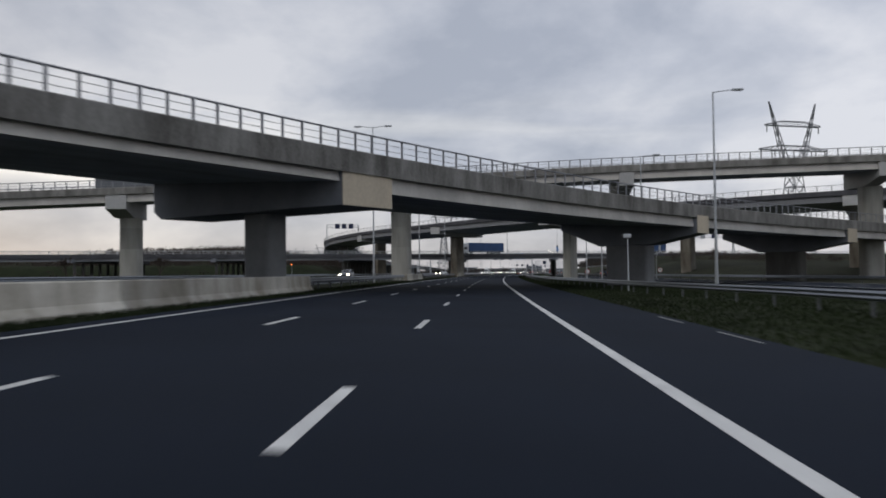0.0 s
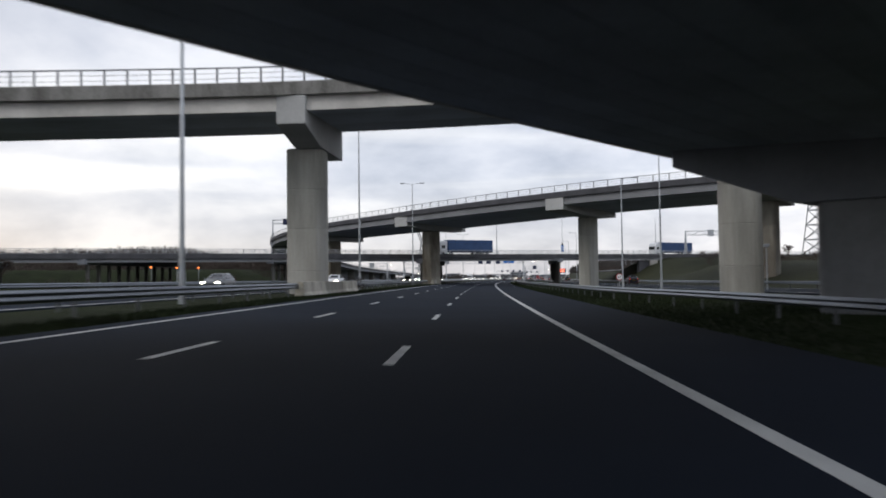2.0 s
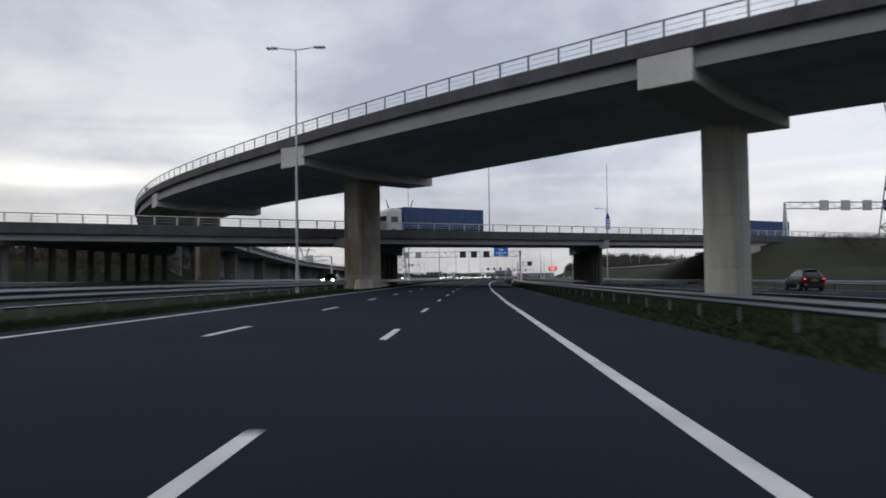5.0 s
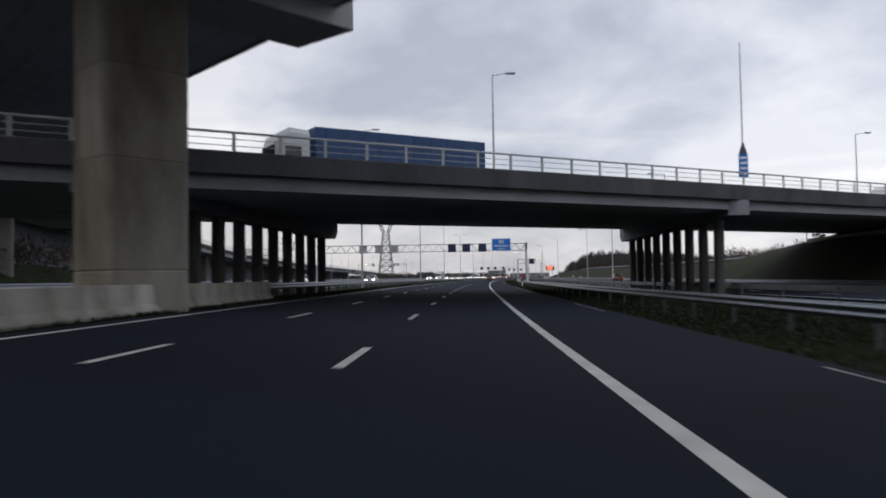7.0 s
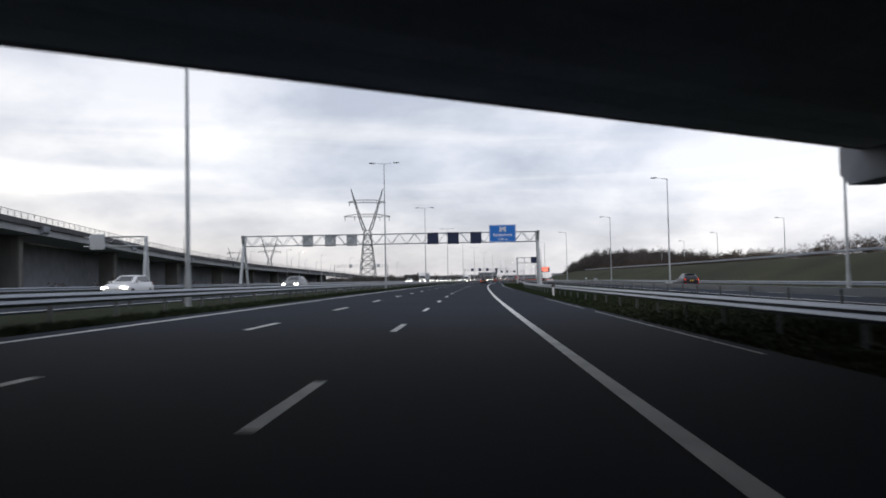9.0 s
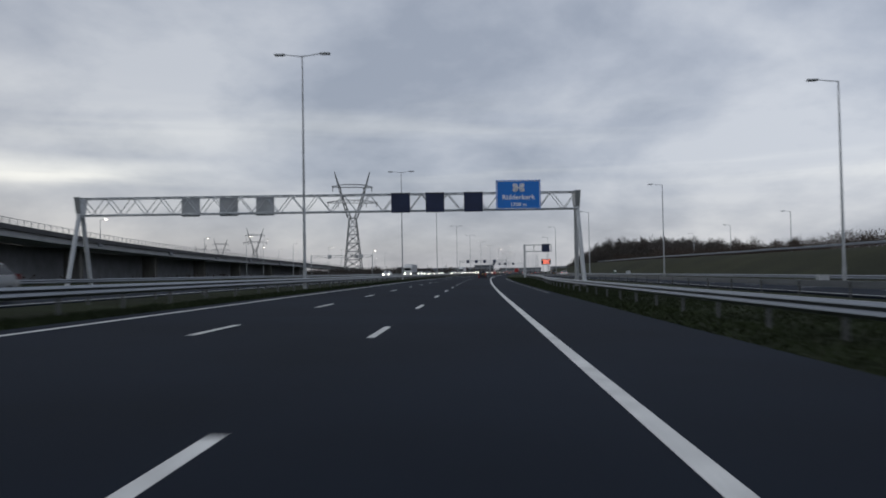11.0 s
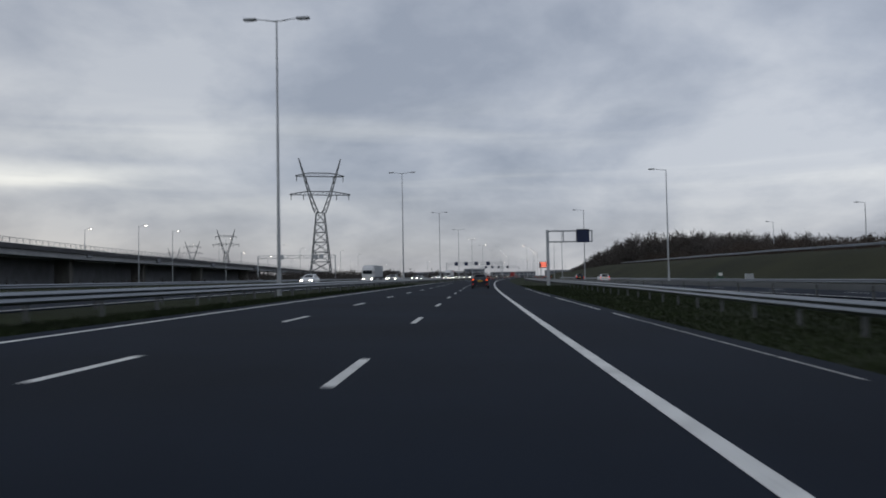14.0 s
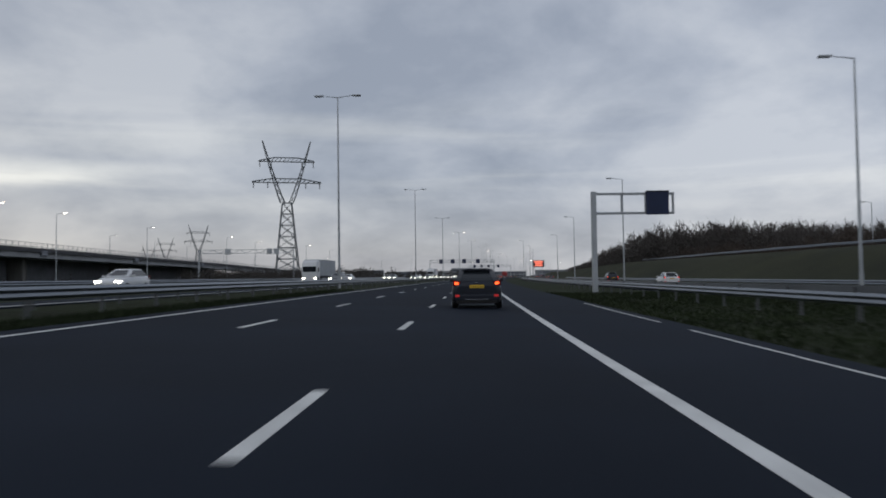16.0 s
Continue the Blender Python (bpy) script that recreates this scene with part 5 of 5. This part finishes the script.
for x, y in ((-50.2, 189.4), (-47.0, 191.3)):
    copy_thing(warning, pose(x, y, ground_height(x, y) - 0.15))
mast = thing("camera_mast", "thin camera mast beside the road under the flyover", "mast", pose(11.1, 59.5, -0.3))
part("pole", add_tube(bmesh.new(), (0, 0, 0), (0, 0, 4.2), 0.07, 0.05, 8), GALV, mast)
part("head", box((-0.35, -0.2, 4.1), (0.25, 0.15, 4.4), 0.05), PANELBACK, mast)
copy_thing(mast, pose(28.4, 128, -0.25))
route = thing("route_sign", "small blue route sign on a mast on the overpass", "road sign", pose(22.75, 234.5, 6.66))
part("mast", add_tube(bmesh.new(), (0, 0, 0), (0, 0, 9.0), 0.06, 0.035, 8), GALV, route)
plate = part("panel", box((-0.29, -0.09, 0.5), (0.29, -0.04, 2.0), 0.02), SIGNBLUE, route)
for k in range(4):
    part("bar", box((-0.20, -0.098, 0.68 + 0.33 * k), (0.20, -0.092, 0.82 + 0.33 * k)), SIGNWHITE, plate)
part("cap", loft(bmesh.new(), [[(r * math.cos(a), -0.065 + r * 0.2 * math.sin(a), z) for a in np.linspace(0, 2 * math.pi, 13)[:-1]] for z, r in ((2.0, 0.27), (2.35, 0.16), (2.7, 0.04))]), POSTSTEEL, route)
km_post = thing("kilometre_post", "small green and white kilometre post in the verge", "marker post", at_road(300, 6.6), "marker posts")
part("post", box((-0.06, -0.03, -0.2), (0.06, 0.03, 0.95), 0.01), SIGNWHITE, km_post)
part("panel", box((-0.14, -0.045, 0.72), (0.14, -0.03, 1.05), 0.01), EVERGREEN, km_post)

# ---- shrubs and trees ----


def twig_stuff(name, places, mat, label, category, per=26, blade=0.10):
    """Clumps of thin rising twigs and leaf tufts: places of (x, y, z, height, spread)."""
    g = np.random.default_rng(len(places))
    base = np.repeat(np.array(places, float), per, axis=0)
    n = len(base)
    h, r = base[:, 3:4], base[:, 4:5]

    def unit(v):
        return v / np.linalg.norm(v, axis=1)[:, None]
    v = unit(g.normal(size=(n, 3))) * g.random((n, 1)) ** 0.45
    p = base[:, :3] + v * np.hstack([r, r, 0.48 * h]) + np.hstack([0 * h, 0 * h, 0.52 * h])
    d = unit(v * 0.7 + g.normal(size=(n, 3)) * (0.5, 0.5, 0.4) + (0, 0, 0.5))
    s = unit(np.cross(d, g.normal(size=(n, 3)))) * blade * g.uniform(0.5, 1.5, (n, 1)) * (0.6 + 0.12 * h)
    d = d * h * g.uniform(0.10, 0.22, (n, 1))
    verts = np.stack([p - s, p + s, p + d * 0.6 + s * 0.6, p + d, p + d * 0.5 - s * 0.7], 1).reshape(-1, 3).tolist()
    faces = np.arange(5 * n).reshape(-1, 5).tolist()
    return tagged(link(name, mesh_of(name, verts, faces, mat)), label, category, kind="stuff")


rnd = random.Random(7)
ridge = []
for _ in range(1500):
    y = rnd.uniform(170, 640)
    off = right_road(y) + rnd.uniform(30, 52)
    x = road_x(y, off)
    h = rnd.uniform(1.6, 3.2) * (1 + 0.4 * math.sin(y * 0.11) * math.sin(y * 0.037)) * (0.6 if y < 300 else 1.0)
    ridge.append((x, y, ground_height(x, y) - 0.1, h, rnd.uniform(0.8, 1.6)))
twig_stuff("shrubs", ridge, TWIG, "bare brown winter shrubs along the top of the bank", "shrubs", 90, 0.045)
wood = []
for _ in range(900):
    y = rnd.uniform(560, 980)
    off = rnd.uniform(38, 95) + max(0, 640 - y) * 0.35
    x = road_x(y, off)
    swell = math.exp(-((y - 665) / 80.0) ** 2)
    h = (4.2 + 6.5 * swell) * rnd.uniform(0.7, 1.15) * min(1.0, max(0.35, (off - 30) / 20))
    wood.append((x, y, ground_height(x, min(y, 900)) - 0.2, h, rnd.uniform(1.6, 3.2)))
twig_stuff("woodland", wood, EVERGREEN, "dark winter woodland on the ridge", "woodland", 240, 0.05)
line = []
for _ in range(1200):
    y = rnd.uniform(820, 1450)
    x = road_x(min(y, 1300), rnd.choice((-1, 1)) * rnd.uniform(48, 420))
    line.append((x, y, -1.0, rnd.uniform(3.5, 8.5), rnd.uniform(2.0, 5.0)))
twig_stuff("distant_trees", line, EVERGREEN, "distant grey-green tree line along the horizon", "trees", 30, 0.32)
thicket = []
for _ in range(650):
    x = -rnd.uniform(47, 140)
    y = rnd.uniform(262 + 0.48 * x, 312)
    thicket.append((x, y, ground_height(x, y) - 0.2, rnd.uniform(2.8, 4.2) * (0.6 if y < 262 else 1.0), rnd.uniform(1.4, 2.6)))
for _ in range(1400):
    y = rnd.uniform(262, 900)
    x = -rnd.uniform(79, 112)
    thicket.append((x, y, ground_height(x, y) - 0.2, rnd.uniform(2.6, 4.4), rnd.uniform(1.4, 3.0)))
twig_stuff("thicket", thicket, TWIG, "dark bare thicket on raised ground behind the flyover", "shrubs", 70, 0.09)
verge = []
for _ in range(260):
    y = rnd.uniform(-20, 640)
    x = road_x(y, rnd.uniform(-60, -33))
    verge.append((x, y, ground_height(x, y), rnd.uniform(0.5, 1.6), rnd.uniform(0.5, 1.4)))
twig_stuff("verge_shrubs", verge, TWIG, "low bare shrubs beyond the oncoming lanes", "shrubs", 20, 0.10)


hedge = [(x, y, ground_height(x, y) - 0.2, rnd.uniform(3.0, 4.8), rnd.uniform(1.6, 2.8)) for x, y in ((rnd.uniform(-48, 4), rnd.uniform(640, 760)) for _ in range(170))]
twig_stuff("hedge", hedge, EVERGREEN, "dark winter hedge and trees beside the oncoming lanes", "hedge", 130, 0.06)
median_bush = [(road_x(124, -11.6) + rnd.uniform(-0.7, 0.7), 124 + rnd.uniform(-1.8, 2.6), 0.22, rnd.uniform(0.8, 1.3), rnd.uniform(0.5, 0.8)) for _ in range(9)]
twig_stuff("bush", median_bush, TWIG, "low brown bush at the end of the concrete barrier", "bush", 160, 0.03)


def bare_tree(x, y, height, label):
    """A leafless tree: tapered trunk, limbs that fork three times, and a crown of fine twigs."""
    z = ground_height(x, min(y, 900)) - 0.2
    top = thing("tree", label, "tree", pose(x, y, z), "bare trees")
    r = random.Random(int(x * 7 + y))
    bm, tips = bmesh.new(), []

    def limb(p, d, length, radius, depth):
        q = p + d * length
        add_tube(bm, p, q, radius, radius * 0.62, 6 if depth < 2 else 4)
        if depth == 4:
            tips.append((q, d))
            return
        for _ in range(3 if depth else 5):
            v = (d + Vector((r.gauss(0, 0.45), r.gauss(0, 0.45), r.uniform(-0.05, 0.35)))).normalized()
            limb(p + d * length * r.uniform(0.7, 1.0), v, length * r.uniform(0.55, 0.8), radius * 0.55, depth + 1)
    limb(Vector((0, 0, 0)), Vector((0, 0, 1)), height * 0.30, height * 0.022, 0)
    part("trunk", bm, TWIG, top)
    bm = bmesh.new()
    for q, d in tips:
        for _ in range(3):
            e = q + (d + Vector((r.gauss(0, 0.5), r.gauss(0, 0.5), r.gauss(0.2, 0.3)))) * height * 0.06
            s = Vector((r.gauss(0, 1), r.gauss(0, 1), 0)) * 0.05
            vs = [bm.verts.new(v) for v in (q - s, q + s, e)]
            bm.faces.new(vs)
    part("crown", bm, TWIG, top)
    return top


for x, y, h in ((69, 320, 5.6), (76, 355, 3.6), (83, 392, 3.8), (95, 470, 5.0), (104, 520, 6.0), (98, 610, 9.5), (109, 640, 10.0), (101, 668, 10.5), (112, 700, 9.5), (96, 720, 8.5), (-82, 150, 6.0), (-74, 176, 7.0), (64, 214, 4.0), (56, 190, 3.5)):
    bare_tree(x, y, h, "leafless winter tree on the bank" if x > 0 else "leafless winter tree beyond the oncoming lanes")

# ---- distance ----


def far_block(x, y, w, d, h, mat, label):
    top = thing("office_building", label, "building", pose(x, y, -0.5), "distant buildings")
    part("wall", box((-w / 2, -d / 2, 0), (w / 2, d / 2, h), 0.05), mat, top)
    part("roof", box((-w / 2 - 0.3, -d / 2 - 0.3, h), (w / 2 + 0.3, d / 2 + 0.3, h + 0.8), 0.05), FACADE, top)
    storeys = max(2, int(h / 3.6))
    for k in range(storeys):
        z = 1.2 + k * h / storeys
        part("window_band", box((-w / 2 + 1, -d / 2 - 0.12, z), (w / 2 - 1, -d / 2 - 0.02, z + 1.6)), WINDOW, top)
    return top


for x, y, w, h, mat in ((-60, 1280, 60, 6, FACADE), (20, 1400, 40, 8, FACADE), (-20, 1480, 26, 11, FACADE), (60, 1500, 50, 9, FACADE_PALE), (105, 1560, 30, 13, FACADE), (150, 1450, 60, 7, FACADE), (-150, 1300, 80, 6, FACADE), (-250, 1450, 90, 7, FACADE), (250, 1560, 70, 9, FACADE), (330, 1420, 90, 6, FACADE), (-380, 1350, 110, 6, FACADE)):
    far_block(x, y, w, 24, h, mat, "distant grey low-rise building on the horizon")

# ---- verge grass ----


def grass_stuff(name, y0, y1, left, right, count, label, tall=(0.05, 0.15)):
    verts, faces = [], []
    r = random.Random(count)
    for _ in range(count):
        y = r.uniform(y0, y1)
        a, b = (f(y) if callable(f) else f for f in (left, right))
        off = r.uniform(a, b)
        x = road_x(y, off)
        z = level(off) - 0.06
        h, t = r.uniform(*tall), r.uniform(0, math.pi)
        s = Vector((math.cos(t), math.sin(t), 0)) * r.uniform(0.02, 0.05)
        p, tip = Vector((x, y, z)), Vector((r.gauss(0, 0.08), r.gauss(0, 0.08), h))
        n = len(verts)
        verts += [p - s, p + s, p + tip]
        faces.append((n, n + 1, n + 2))
    return tagged(link(name, mesh_of(name, verts, faces, BLADE)), label, "grass", kind="stuff")


grass_stuff("verge_grass", -2, 480, RIGHT_EDGE + 3.6, lambda y: min(right_road(y) - 5.0, near_right(y) + 6.0), 240000, "short damp grass on the outer verge")
grass_stuff("median_grass", 5, 480, -11.0, LEFT_EDGE - 0.8, 70000, "short damp grass in the median", (0.06, 0.20))
